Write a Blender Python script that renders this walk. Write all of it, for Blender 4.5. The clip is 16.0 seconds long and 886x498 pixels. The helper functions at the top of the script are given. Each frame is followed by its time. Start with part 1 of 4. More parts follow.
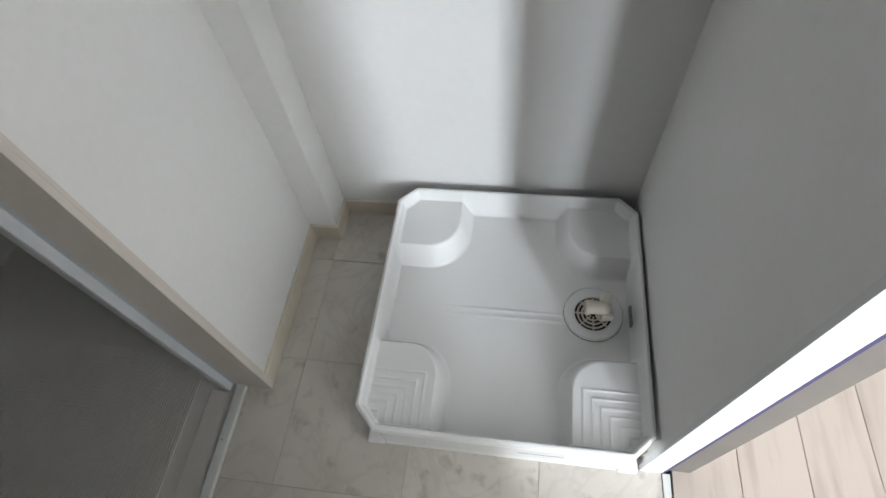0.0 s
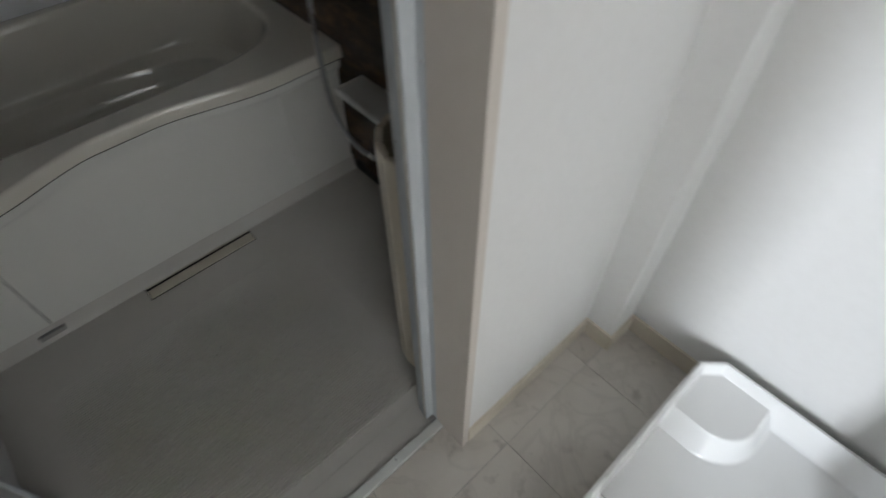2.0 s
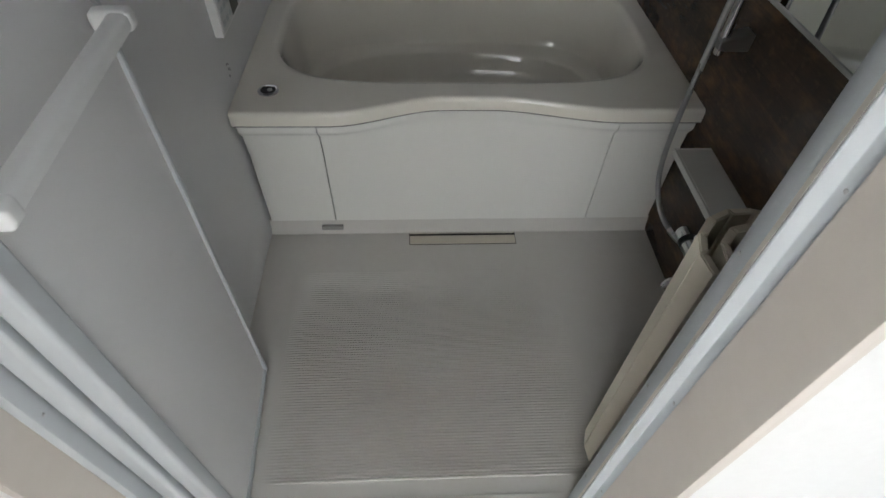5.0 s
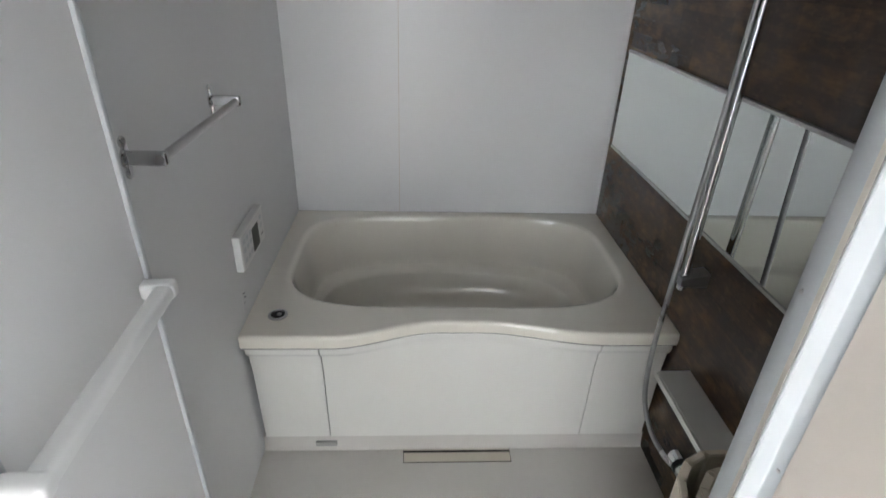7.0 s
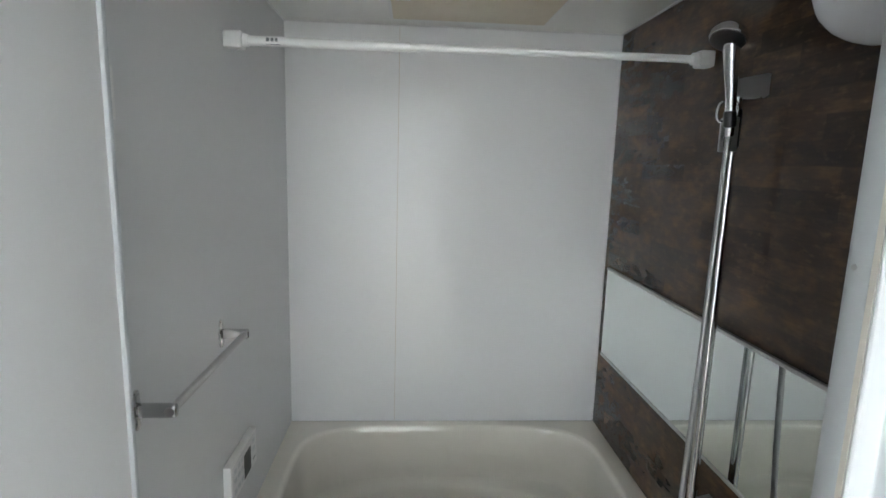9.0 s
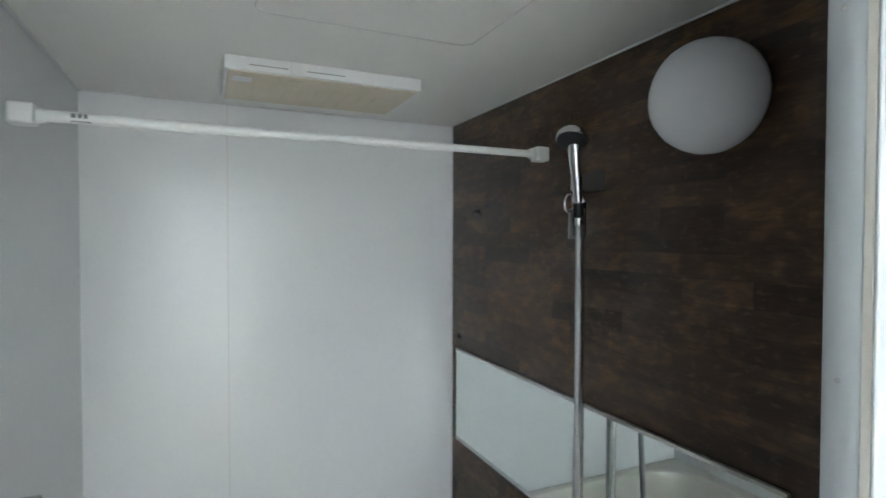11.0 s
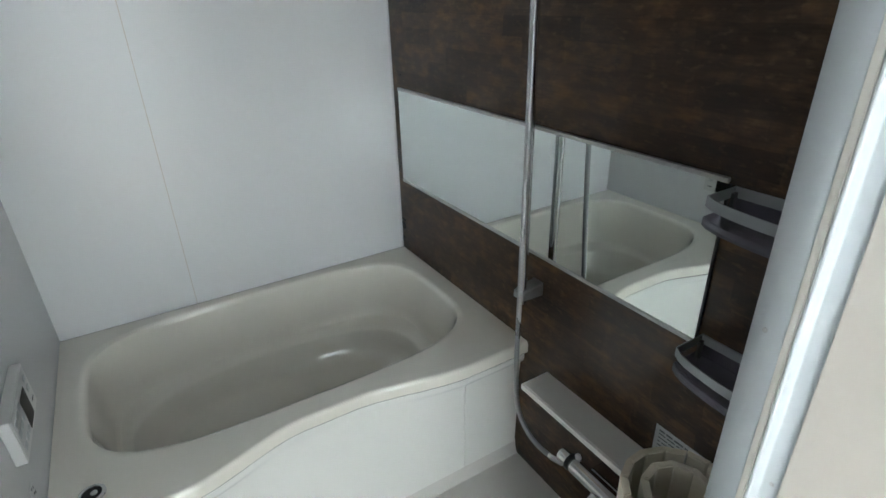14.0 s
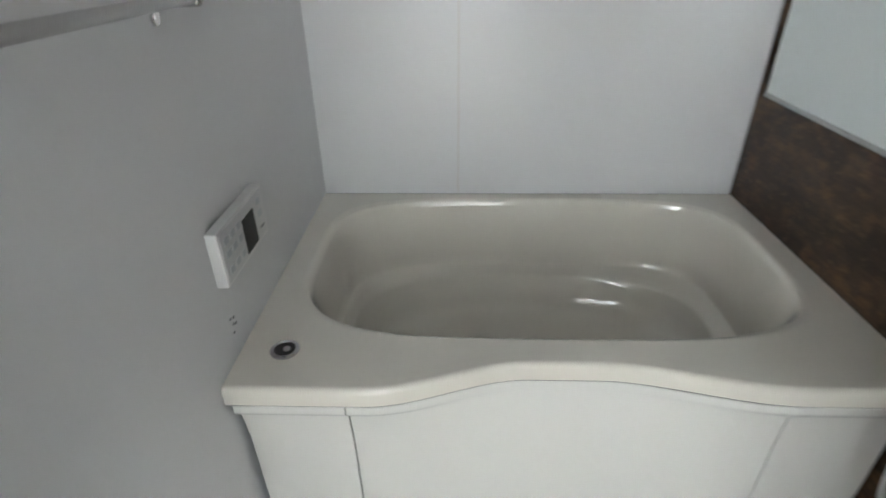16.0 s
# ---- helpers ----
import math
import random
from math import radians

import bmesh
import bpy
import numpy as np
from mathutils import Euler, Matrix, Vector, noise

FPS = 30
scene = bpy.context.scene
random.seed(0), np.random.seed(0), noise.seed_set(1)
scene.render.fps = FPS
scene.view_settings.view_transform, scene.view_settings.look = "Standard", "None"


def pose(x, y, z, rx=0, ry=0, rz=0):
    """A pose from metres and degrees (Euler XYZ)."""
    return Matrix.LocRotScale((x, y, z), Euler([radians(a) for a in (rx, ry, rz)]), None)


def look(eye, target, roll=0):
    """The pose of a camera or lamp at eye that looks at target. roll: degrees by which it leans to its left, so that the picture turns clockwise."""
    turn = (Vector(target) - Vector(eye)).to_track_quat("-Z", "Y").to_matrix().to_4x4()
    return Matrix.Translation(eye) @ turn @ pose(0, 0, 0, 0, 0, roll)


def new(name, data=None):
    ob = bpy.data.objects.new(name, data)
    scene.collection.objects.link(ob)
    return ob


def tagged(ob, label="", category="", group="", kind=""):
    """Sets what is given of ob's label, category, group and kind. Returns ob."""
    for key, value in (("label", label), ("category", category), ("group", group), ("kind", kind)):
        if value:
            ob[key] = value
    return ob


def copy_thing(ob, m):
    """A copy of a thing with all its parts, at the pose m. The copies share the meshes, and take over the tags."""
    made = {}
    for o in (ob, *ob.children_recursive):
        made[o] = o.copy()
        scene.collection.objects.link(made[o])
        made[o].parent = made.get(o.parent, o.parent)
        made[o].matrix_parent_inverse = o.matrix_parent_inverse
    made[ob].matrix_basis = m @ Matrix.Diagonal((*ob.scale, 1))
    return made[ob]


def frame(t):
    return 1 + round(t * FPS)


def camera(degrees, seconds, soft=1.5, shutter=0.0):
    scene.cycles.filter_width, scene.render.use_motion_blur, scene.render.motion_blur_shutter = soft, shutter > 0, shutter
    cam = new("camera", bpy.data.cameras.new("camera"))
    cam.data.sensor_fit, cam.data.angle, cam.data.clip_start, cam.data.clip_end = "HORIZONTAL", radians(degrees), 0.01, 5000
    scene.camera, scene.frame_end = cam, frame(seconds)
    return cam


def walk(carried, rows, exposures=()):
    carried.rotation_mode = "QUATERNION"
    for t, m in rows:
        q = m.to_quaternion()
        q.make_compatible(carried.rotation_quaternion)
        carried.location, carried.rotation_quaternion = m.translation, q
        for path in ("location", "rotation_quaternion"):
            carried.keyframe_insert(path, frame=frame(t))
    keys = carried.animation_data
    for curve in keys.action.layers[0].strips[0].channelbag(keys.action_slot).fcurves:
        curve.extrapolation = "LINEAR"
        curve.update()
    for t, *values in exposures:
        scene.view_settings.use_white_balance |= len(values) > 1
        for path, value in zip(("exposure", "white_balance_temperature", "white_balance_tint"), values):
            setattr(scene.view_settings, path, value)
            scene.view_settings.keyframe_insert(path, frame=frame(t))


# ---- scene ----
cam = camera(80.0, 16.0, shutter=0.35)
# brightness of the clip's camera: seconds, stops
EXPOSURES = [(0.0, -0.15, 6550, 10), (1.5, -0.05, 6500, 10), (2.5, 0.0, 6600, 10), (3.0, 0.6, 6550, 10), (5.5, 1.22, 6520, 11), (7.0, 1.78, 6480, 12), (8.5, 1.92, 6450, 9), (11.0, 2.05, 6150, 4), (14.5, 1.98, 6180, 5), (15.0, 2.1, 6310, 7), (15.5, 1.93, 6480, 9), (16.0, 2.02, 6460, 9)]
PATH = [
    (0, (0.458, -0.706, 1.281), (1.494, -0.441, -0.409), -8.3),
    (0.5, (0.456, -0.69, 1.276), (1.493, -0.414, -0.412), -8.1),
    (1, (0.461, -0.63, 1.277), (1.54, -0.258, -0.366), -6.0),
    (1.5, (0.466, -0.509, 1.283), (1.546, 0.088, -0.291), -2.4),
    (2, (0.479, -0.408, 1.264), (1.329, 0.52, -0.29), -0.3),
    (2.5, (0.495, -0.364, 1.223), (0.996, 0.81, -0.317), 2.5),
    (3, (0.493, -0.329, 1.218), (0.699, 0.87, -0.37), 4.2),
    (5.5, (0.456, -0.324, 1.256), (0.548, 1.084, -0.162), 2.2),
    (6, (0.46, -0.335, 1.293), (0.554, 1.217, 0.035), 2.2),
    (6.5, (0.467, -0.335, 1.322), (0.565, 1.329, 0.217), 2.1),
    (7, (0.467, -0.341, 1.359), (0.569, 1.413, 0.403), 2.1),
    (7.5, (0.459, -0.344, 1.397), (0.565, 1.486, 0.596), 2.2),
    (8, (0.456, -0.355, 1.437), (0.559, 1.54, 0.807), 2.1),
    (8.5, (0.462, -0.366, 1.468), (0.557, 1.578, 1.006), 1.9),
    (11, (0.331, -0.238, 1.532), (1.154, 1.584, 1.487), 0.1),
    (11.5, (0.323, -0.208, 1.54), (1.367, 1.497, 1.5), -0.1),
    (12, (0.321, -0.206, 1.532), (1.402, 1.473, 1.416), -0.1),
    (12.5, (0.333, -0.2, 1.5), (1.385, 1.467, 1.163), -1.0),
    (13, (0.323, -0.198, 1.454), (1.34, 1.423, 0.874), -1.6),
    (13.5, (0.331, -0.191, 1.424), (1.293, 1.38, 0.647), -1.9),
    (14, (0.333, -0.181, 1.414), (1.251, 1.365, 0.539), -1.7),
    (14.5, (0.334, -0.155, 1.385), (1.199, 1.401, 0.473), -1.4),
    (15, (0.337, -0.114, 1.304), (1.014, 1.531, 0.388), -0.5),
    (15.5, (0.4, 0.002, 1.209), (0.743, 1.726, 0.255), 0.0),
    (16, (0.403, 0.143, 1.124), (0.343, 1.872, 0.12), -0.7),
]
walk(cam, [(t, look(eye, target, roll)) for t, eye, target, roll in PATH], EXPOSURES)

# ---- world and light ----
world = bpy.data.worlds.new("sky")
scene.world = world
world.use_nodes = True
sky = world.node_tree.nodes.new("ShaderNodeTexSky")
sky.sky_type, sky.sun_disc = "NISHITA", False
sky.sun_elevation, sky.sun_rotation = radians(50), radians(150)
world.node_tree.links.new(sky.outputs[0], world.node_tree.nodes["Background"].inputs[0])
world.node_tree.nodes["Background"].inputs[1].default_value = 0.1


def window_light(name, x, y, z, target, wide, high, watts, colour):
    data = bpy.data.lights.new(name, "AREA")
    data.shape, data.size, data.size_y, data.energy, data.color = "RECTANGLE", wide, high, watts, colour
    ob = new(name, data)
    ob.matrix_world = look((x, y, z), target)
    return ob


# daylight in the openings of the two narrow living-room windows
window_light("window_daylight", -2.32, -2.60, 1.25, (0, -2.60, 1.25), 0.30, 1.8, 165, (0.832, 0.912, 1.0))
window_light("window_daylight", -2.32, -1.75, 1.25, (0, -1.75, 1.25), 0.26, 1.8, 55, (0.832, 0.912, 1.0))

# ---- materials ----


def mat(name, colour, rough=0.5, metal=0.0, grain=0.0, grain_scale=40.0, stain=0.0, stain_scale=3.0, bump=0.0, bump_scale=200.0, spec=0.5, coat=0.0, tone=None, wear=0.08):
    """Painted, moulded or metal surface: grain and stains in two scales, uneven gloss, fine relief."""
    m = bpy.data.materials.new(name)
    m.use_nodes = True
    nodes, links = m.node_tree.nodes, m.node_tree.links
    p = nodes["Principled BSDF"]
    p.inputs["Base Color"].default_value = (*colour, 1)
    p.inputs["Roughness"].default_value = rough
    p.inputs["Metallic"].default_value = metal
    p.inputs["Specular IOR Level"].default_value = spec
    p.inputs["Coat Weight"].default_value = coat
    geo = nodes.new("ShaderNodeNewGeometry")
    last = None
    for amount, scale, other in ((grain, grain_scale, (0.5, 0.48, 0.45)), (stain, stain_scale, tone or (0.55, 0.5, 0.42))):
        if amount <= 0:
            continue
        n = nodes.new("ShaderNodeTexNoise")
        n.inputs["Scale"].default_value, n.inputs["Detail"].default_value = scale, 6
        links.new(geo.outputs["Position"], n.inputs["Vector"])
        r = nodes.new("ShaderNodeMapRange")
        r.interpolation_type = "SMOOTHSTEP"
        r.inputs[1].default_value, r.inputs[2].default_value, r.inputs[4].default_value = 0.3, 0.85, amount
        links.new(n.outputs[0], r.inputs[0])
        mix = nodes.new("ShaderNodeMix")
        mix.data_type = "RGBA"
        links.new(r.outputs[0], mix.inputs[0])
        if last:
            links.new(last, mix.inputs[6])
        else:
            mix.inputs[6].default_value = (*colour, 1)
        mix.inputs[7].default_value = (*[c * o * 1.2 for c, o in zip(colour, other)], 1)
        last = mix.outputs[2]
    if last:
        links.new(last, p.inputs["Base Color"])
    if wear > 0:
        w = nodes.new("ShaderNodeTexNoise")
        w.inputs["Scale"].default_value, w.inputs["Detail"].default_value = 9, 5
        links.new(geo.outputs["Position"], w.inputs["Vector"])
        r = nodes.new("ShaderNodeMapRange")
        r.inputs[3].default_value, r.inputs[4].default_value = max(rough - wear, 0.02), min(rough + wear, 1)
        links.new(w.outputs[0], r.inputs[0])
        links.new(r.outputs[0], p.inputs["Roughness"])
    if bump > 0:
        b = nodes.new("ShaderNodeTexNoise")
        b.inputs["Scale"].default_value, b.inputs["Detail"].default_value = bump_scale, 3
        links.new(geo.outputs["Position"], b.inputs["Vector"])
        k = nodes.new("ShaderNodeBump")
        k.inputs["Strength"].default_value, k.inputs["Distance"].default_value = bump, 0.001
        links.new(b.outputs[0], k.inputs["Height"])
        links.new(k.outputs[0], p.inputs["Normal"])
    return m


def mix_rgb(nodes, links, factor, a, b, mode="MIX"):
    mix = nodes.new("ShaderNodeMix")
    mix.data_type, mix.blend_type = "RGBA", mode
    for socket, value in ((mix.inputs[0], factor), (mix.inputs[6], a), (mix.inputs[7], b)):
        if isinstance(value, (int, float)):
            socket.default_value = value
        elif isinstance(value, tuple):
            socket.default_value = (*value, 1)
        else:
            links.new(value, socket)
    return mix.outputs[2]


def stretch(nodes, links, source, low, high, to_low=0.0, to_high=1.0):
    r = nodes.new("ShaderNodeMapRange")
    r.inputs[1].default_value, r.inputs[2].default_value = low, high
    r.inputs[3].default_value, r.inputs[4].default_value = to_low, to_high
    links.new(source, r.inputs[0])
    return r.outputs[0]


def noise_node(nodes, links, vector, scale, detail=5, size=(1, 1, 1)):
    m = nodes.new("ShaderNodeMapping")
    m.inputs["Scale"].default_value = size
    links.new(vector, m.inputs[0])
    n = nodes.new("ShaderNodeTexNoise")
    n.inputs["Scale"].default_value, n.inputs["Detail"].default_value = scale, detail
    links.new(m.outputs[0], n.inputs["Vector"])
    return n.outputs[0]


def dark_wood_panel():
    """Glossy bath panel printed with short, dark reclaimed boards."""
    m = bpy.data.materials.new("dark_wood_print")
    m.use_nodes = True
    nodes, links = m.node_tree.nodes, m.node_tree.links
    p = nodes["Principled BSDF"]
    geo = nodes.new("ShaderNodeNewGeometry")
    split = nodes.new("ShaderNodeSeparateXYZ")
    links.new(geo.outputs["Position"], split.inputs[0])
    flat = nodes.new("ShaderNodeCombineXYZ")
    links.new(split.outputs[1], flat.inputs[0])
    links.new(split.outputs[2], flat.inputs[1])
    wave = nodes.new("ShaderNodeTexNoise")
    wave.inputs["Scale"].default_value, wave.inputs["Detail"].default_value = 12, 3
    links.new(flat.outputs[0], wave.inputs["Vector"])
    bend = nodes.new("ShaderNodeVectorMath")
    bend.operation = "MULTIPLY_ADD"
    bend.inputs[1].default_value = (0.022, 0.007, 0)
    links.new(wave.outputs[1], bend.inputs[0])
    links.new(flat.outputs[0], bend.inputs[2])
    b = nodes.new("ShaderNodeTexBrick")
    b.offset, b.offset_frequency, b.squash, b.squash_frequency = 0.41, 2, 0.55, 3
    for key, value in (("Scale", 1.0), ("Mortar Size", 0.0012), ("Mortar Smooth", 1.0), ("Brick Width", 0.27), ("Row Height", 0.047)):
        b.inputs[key].default_value = value
    b.inputs["Color1"].default_value, b.inputs["Color2"].default_value, b.inputs["Mortar"].default_value = (0, 0, 0, 1), (1, 1, 1, 1), (0.4, 0.4, 0.4, 1)
    links.new(bend.outputs[0], b.inputs["Vector"])
    tone = b.outputs[0]
    cloud = noise_node(nodes, links, geo.outputs["Position"], 6, 7, (1, 0.7, 1.6))
    tone = mix_rgb(nodes, links, 0.38, tone, stretch(nodes, links, cloud, 0.28, 0.72))
    tone = stretch(nodes, links, tone, 0.10, 0.85)
    colour = mix_rgb(nodes, links, tone, (0.040, 0.0285, 0.0215), (0.108, 0.068, 0.041))
    streak = noise_node(nodes, links, geo.outputs["Position"], 16, 8, (1, 0.25, 2.0))
    colour = mix_rgb(nodes, links, stretch(nodes, links, streak, 0.45, 0.75, 0, 0.35), colour, (0.024, 0.0185, 0.0155))
    fleck = noise_node(nodes, links, geo.outputs["Position"], 34, 8, (1, 0.55, 1.1))
    both = nodes.new("ShaderNodeMath")
    both.operation = "MULTIPLY"
    links.new(stretch(nodes, links, tone, 0.2, 1.0, 0.2, 1.0), both.inputs[0])
    links.new(stretch(nodes, links, fleck, 0.47, 0.68, 0, 0.85), both.inputs[1])
    colour = mix_rgb(nodes, links, both.outputs[0], colour, (0.19, 0.108, 0.055))
    grey = noise_node(nodes, links, geo.outputs["Position"], 11, 6, (1, 0.8, 1.2))
    colour = mix_rgb(nodes, links, stretch(nodes, links, grey, 0.48, 0.85, 0, 0.12), colour, (0.062, 0.052, 0.043))
    speck = noise_node(nodes, links, geo.outputs["Position"], 75, 8, (1, 0.5, 1.0))
    colour = mix_rgb(nodes, links, stretch(nodes, links, speck, 0.56, 0.72, 0, 0.42), colour, (0.21, 0.135, 0.078))
    fine = noise_node(nodes, links, geo.outputs["Position"], 130, 4, (1, 0.16, 1.4))
    colour = mix_rgb(nodes, links, stretch(nodes, links, fine, 0.4, 0.7, 0, 0.3), colour, (0.017, 0.0135, 0.0115))
    links.new(colour, p.inputs["Base Color"])
    p.inputs["Specular IOR Level"].default_value = 0.3
    p.inputs["Roughness"].default_value = 0.05
    return m


def marble_tile():
    m = bpy.data.materials.new("marbled_vinyl_tile")
    m.use_nodes = True
    nodes, links = m.node_tree.nodes, m.node_tree.links
    p = nodes["Principled BSDF"]
    geo, info = nodes.new("ShaderNodeNewGeometry"), nodes.new("ShaderNodeObjectInfo")
    add = nodes.new("ShaderNodeVectorMath")
    links.new(geo.outputs["Position"], add.inputs[0])
    many = nodes.new("ShaderNodeMath")
    many.operation, many.inputs[1].default_value = "MULTIPLY", 37.0
    links.new(info.outputs["Random"], many.inputs[0])
    links.new(many.outputs[0], add.inputs[1])
    cloud = noise_node(nodes, links, add.outputs[0], 6, 6)
    colour = mix_rgb(nodes, links, stretch(nodes, links, cloud, 0.35, 0.7), (0.66, 0.615, 0.555), (0.57, 0.52, 0.46))
    spot = noise_node(nodes, links, add.outputs[0], 20, 4)
    colour = mix_rgb(nodes, links, stretch(nodes, links, spot, 0.60, 0.74, 0, 0.55), colour, (0.30, 0.26, 0.22))
    vein = nodes.new("ShaderNodeTexNoise")
    vein.inputs["Scale"].default_value, vein.inputs["Detail"].default_value, vein.inputs["Distortion"].default_value = 4, 8, 2.5
    links.new(add.outputs[0], vein.inputs["Vector"])
    off = nodes.new("ShaderNodeMath")
    off.operation, off.inputs[1].default_value = "SUBTRACT", 0.5
    links.new(vein.outputs[0], off.inputs[0])
    mag = nodes.new("ShaderNodeMath")
    mag.operation = "ABSOLUTE"
    links.new(off.outputs[0], mag.inputs[0])
    colour = mix_rgb(nodes, links, stretch(nodes, links, mag.outputs[0], 0.0, 0.05, 0.16, 0), colour, (0.30, 0.27, 0.24))
    links.new(colour, p.inputs["Base Color"])
    p.inputs["Roughness"].default_value = 0.38
    return m


def washed_oak():
    m = bpy.data.materials.new("whitewashed_oak")
    m.use_nodes = True
    nodes, links = m.node_tree.nodes, m.node_tree.links
    p = nodes["Principled BSDF"]
    geo, info = nodes.new("ShaderNodeNewGeometry"), nodes.new("ShaderNodeObjectInfo")
    add = nodes.new("ShaderNodeVectorMath")
    links.new(geo.outputs["Position"], add.inputs[0])
    many = nodes.new("ShaderNodeMath")
    many.operation, many.inputs[1].default_value = "MULTIPLY", 21.0
    links.new(info.outputs["Random"], many.inputs[0])
    links.new(many.outputs[0], add.inputs[1])
    tone = mix_rgb(nodes, links, info.outputs["Random"], (0.44, 0.37, 0.32), (0.39, 0.325, 0.28))
    grain = noise_node(nodes, links, add.outputs[0], 30, 6, (0.12, 1, 1))
    tone = mix_rgb(nodes, links, stretch(nodes, links, grain, 0.5, 0.72, 0, 0.55), tone, (0.27, 0.21, 0.17))
    broad = noise_node(nodes, links, add.outputs[0], 7, 4, (0.3, 1, 1))
    tone = mix_rgb(nodes, links, stretch(nodes, links, broad, 0.45, 0.7, 0, 0.3), tone, (0.47, 0.41, 0.365))
    links.new(tone, p.inputs["Base Color"])
    p.inputs["Roughness"].default_value = 0.42
    return m


def clear_material(name, colour, rough, transmission):
    m = mat(name, colour, rough, wear=0.0)
    p = m.node_tree.nodes["Principled BSDF"]
    p.inputs["Transmission Weight"].default_value = transmission
    p.inputs["IOR"].default_value = 1.45
    return m


WALLPAPER = mat("white_wallpaper", (0.80, 0.79, 0.77), 0.7, grain=0.06, grain_scale=60, stain=0.06, stain_scale=1.6, bump=0.14, bump_scale=260, spec=0.3)
TRIM_PAINT = mat("cream_trim", (0.66, 0.60, 0.535), 0.5, grain=0.06, stain=0.1, stain_scale=6, bump=0.1)
BASE_PAINT = mat("cream_baseboard", (0.70, 0.63, 0.52), 0.5, grain=0.08, stain=0.2, stain_scale=9, bump=0.1)
WHITE_TRIM = mat("white_door_lining", (0.70, 0.70, 0.70), 0.45, stain=0.05, bump=0.05)
BATH_WHITE = mat("white_bath_panel", (0.83, 0.835, 0.84), 0.27, stain=0.03, stain_scale=1.2, bump=0.03, bump_scale=18, wear=0.0)
BATH_CEILING = mat("white_bath_ceiling", (0.85, 0.85, 0.82), 0.42, stain=0.06, bump=0.06)
DARK_WOOD = dark_wood_panel()
TUB = mat("ivory_acrylic", (0.85, 0.812, 0.725), 0.10, coat=0.8, wear=0.03)
APRON = mat("ivory_apron", (0.83, 0.82, 0.775), 0.22, wear=0.0)
FLOOR_GREY = mat("grey_bath_floor", (0.64, 0.615, 0.575), 0.36, grain=0.05, stain=0.15, stain_scale=3, bump=0.15, bump_scale=400)
PAN_WHITE = mat("white_pan_plastic", (0.86, 0.855, 0.84), 0.22, stain=0.05, stain_scale=5, wear=0.05)
CHROME = mat("chrome", (0.58, 0.58, 0.585), 0.08, 1.0, wear=0.04)
SATIN = mat("satin_bracket", (0.40, 0.40, 0.405), 0.28, 0.9, wear=0.05)
STEEL = mat("brushed_steel", (0.52, 0.515, 0.51), 0.32, 1.0, wear=0.08)
ALU = mat("white_aluminium", (0.55, 0.575, 0.59), 0.42, 0.0, stain=0.06, stain_scale=8)
SEAL = mat("cream_rubber_seal", (0.78, 0.74, 0.67), 0.5, stain=0.08, stain_scale=10)
SILL_METAL = mat("pale_sill", (0.70, 0.71, 0.68), 0.35, stain=0.25, stain_scale=14, grain=0.1)
HOSE = mat("grey_metal_hose", (0.37, 0.37, 0.375), 0.3, 0.75)
BLACK = mat("black_plastic", (0.012, 0.012, 0.013), 0.35)
DARK_GAP = mat("dark_gap", (0.03, 0.027, 0.024), 0.8)
RUBBER = mat("grey_seal", (0.33, 0.32, 0.30), 0.6)
WHITE_PLASTIC = mat("white_plastic", (0.80, 0.80, 0.79), 0.33, stain=0.04)
OLD_PLASTIC = mat("yellowed_plastic", (0.72, 0.64, 0.50), 0.4, stain=0.2, stain_scale=12)
LID_OUT = mat("ivory_lid_slat", (0.91, 0.83, 0.69), 0.35, stain=0.12, stain_scale=9)
PIPE = mat("beige_drain_plastic", (0.66, 0.61, 0.52), 0.4, stain=0.15, stain_scale=20)
FROST = mat("grey_frosted_panel", (0.76, 0.755, 0.75), 0.38, stain=0.04, stain_scale=2, bump=0.35, bump_scale=500)
OPAL = mat("opal_shade", (0.90, 0.91, 0.95), 0.25, wear=0.05)
LCD = mat("dark_display", (0.016, 0.017, 0.017), 0.3, spec=0.25)
SMOKE = clear_material("smoked_clear_plastic", (0.47, 0.455, 0.55), 0.1, 0.72)
RIM_BAND = mat("pale_satin_band", (0.34, 0.36, 0.37), 0.3, 0.35, wear=0.04)
LABEL = mat("pale_label", (0.62, 0.63, 0.63), 0.4, stain=0.1)
COVER = mat("pale_yellowed_cover", (0.66, 0.61, 0.51), 0.4, stain=0.1, stain_scale=15)
# lining strip in the slot: its shade is put into this dark colour
SHADED_LINING = mat("shaded_lining", (0.13, 0.115, 0.10), 0.5, stain=0.1, stain_scale=6)
INK = mat("grey_print", (0.16, 0.17, 0.18), 0.6)
VIOLET = mat("violet_gasket", (0.03, 0.025, 0.10), 0.6)
MARBLE = marble_tile()
OAK = washed_oak()
MIRROR = mat("mirror_silver", (0.80, 0.85, 0.84), 0.015, 1.0, wear=0.0)
GROUND = mat("grey_ground", (0.2, 0.2, 0.19), 0.9)

# ---- building tools ----


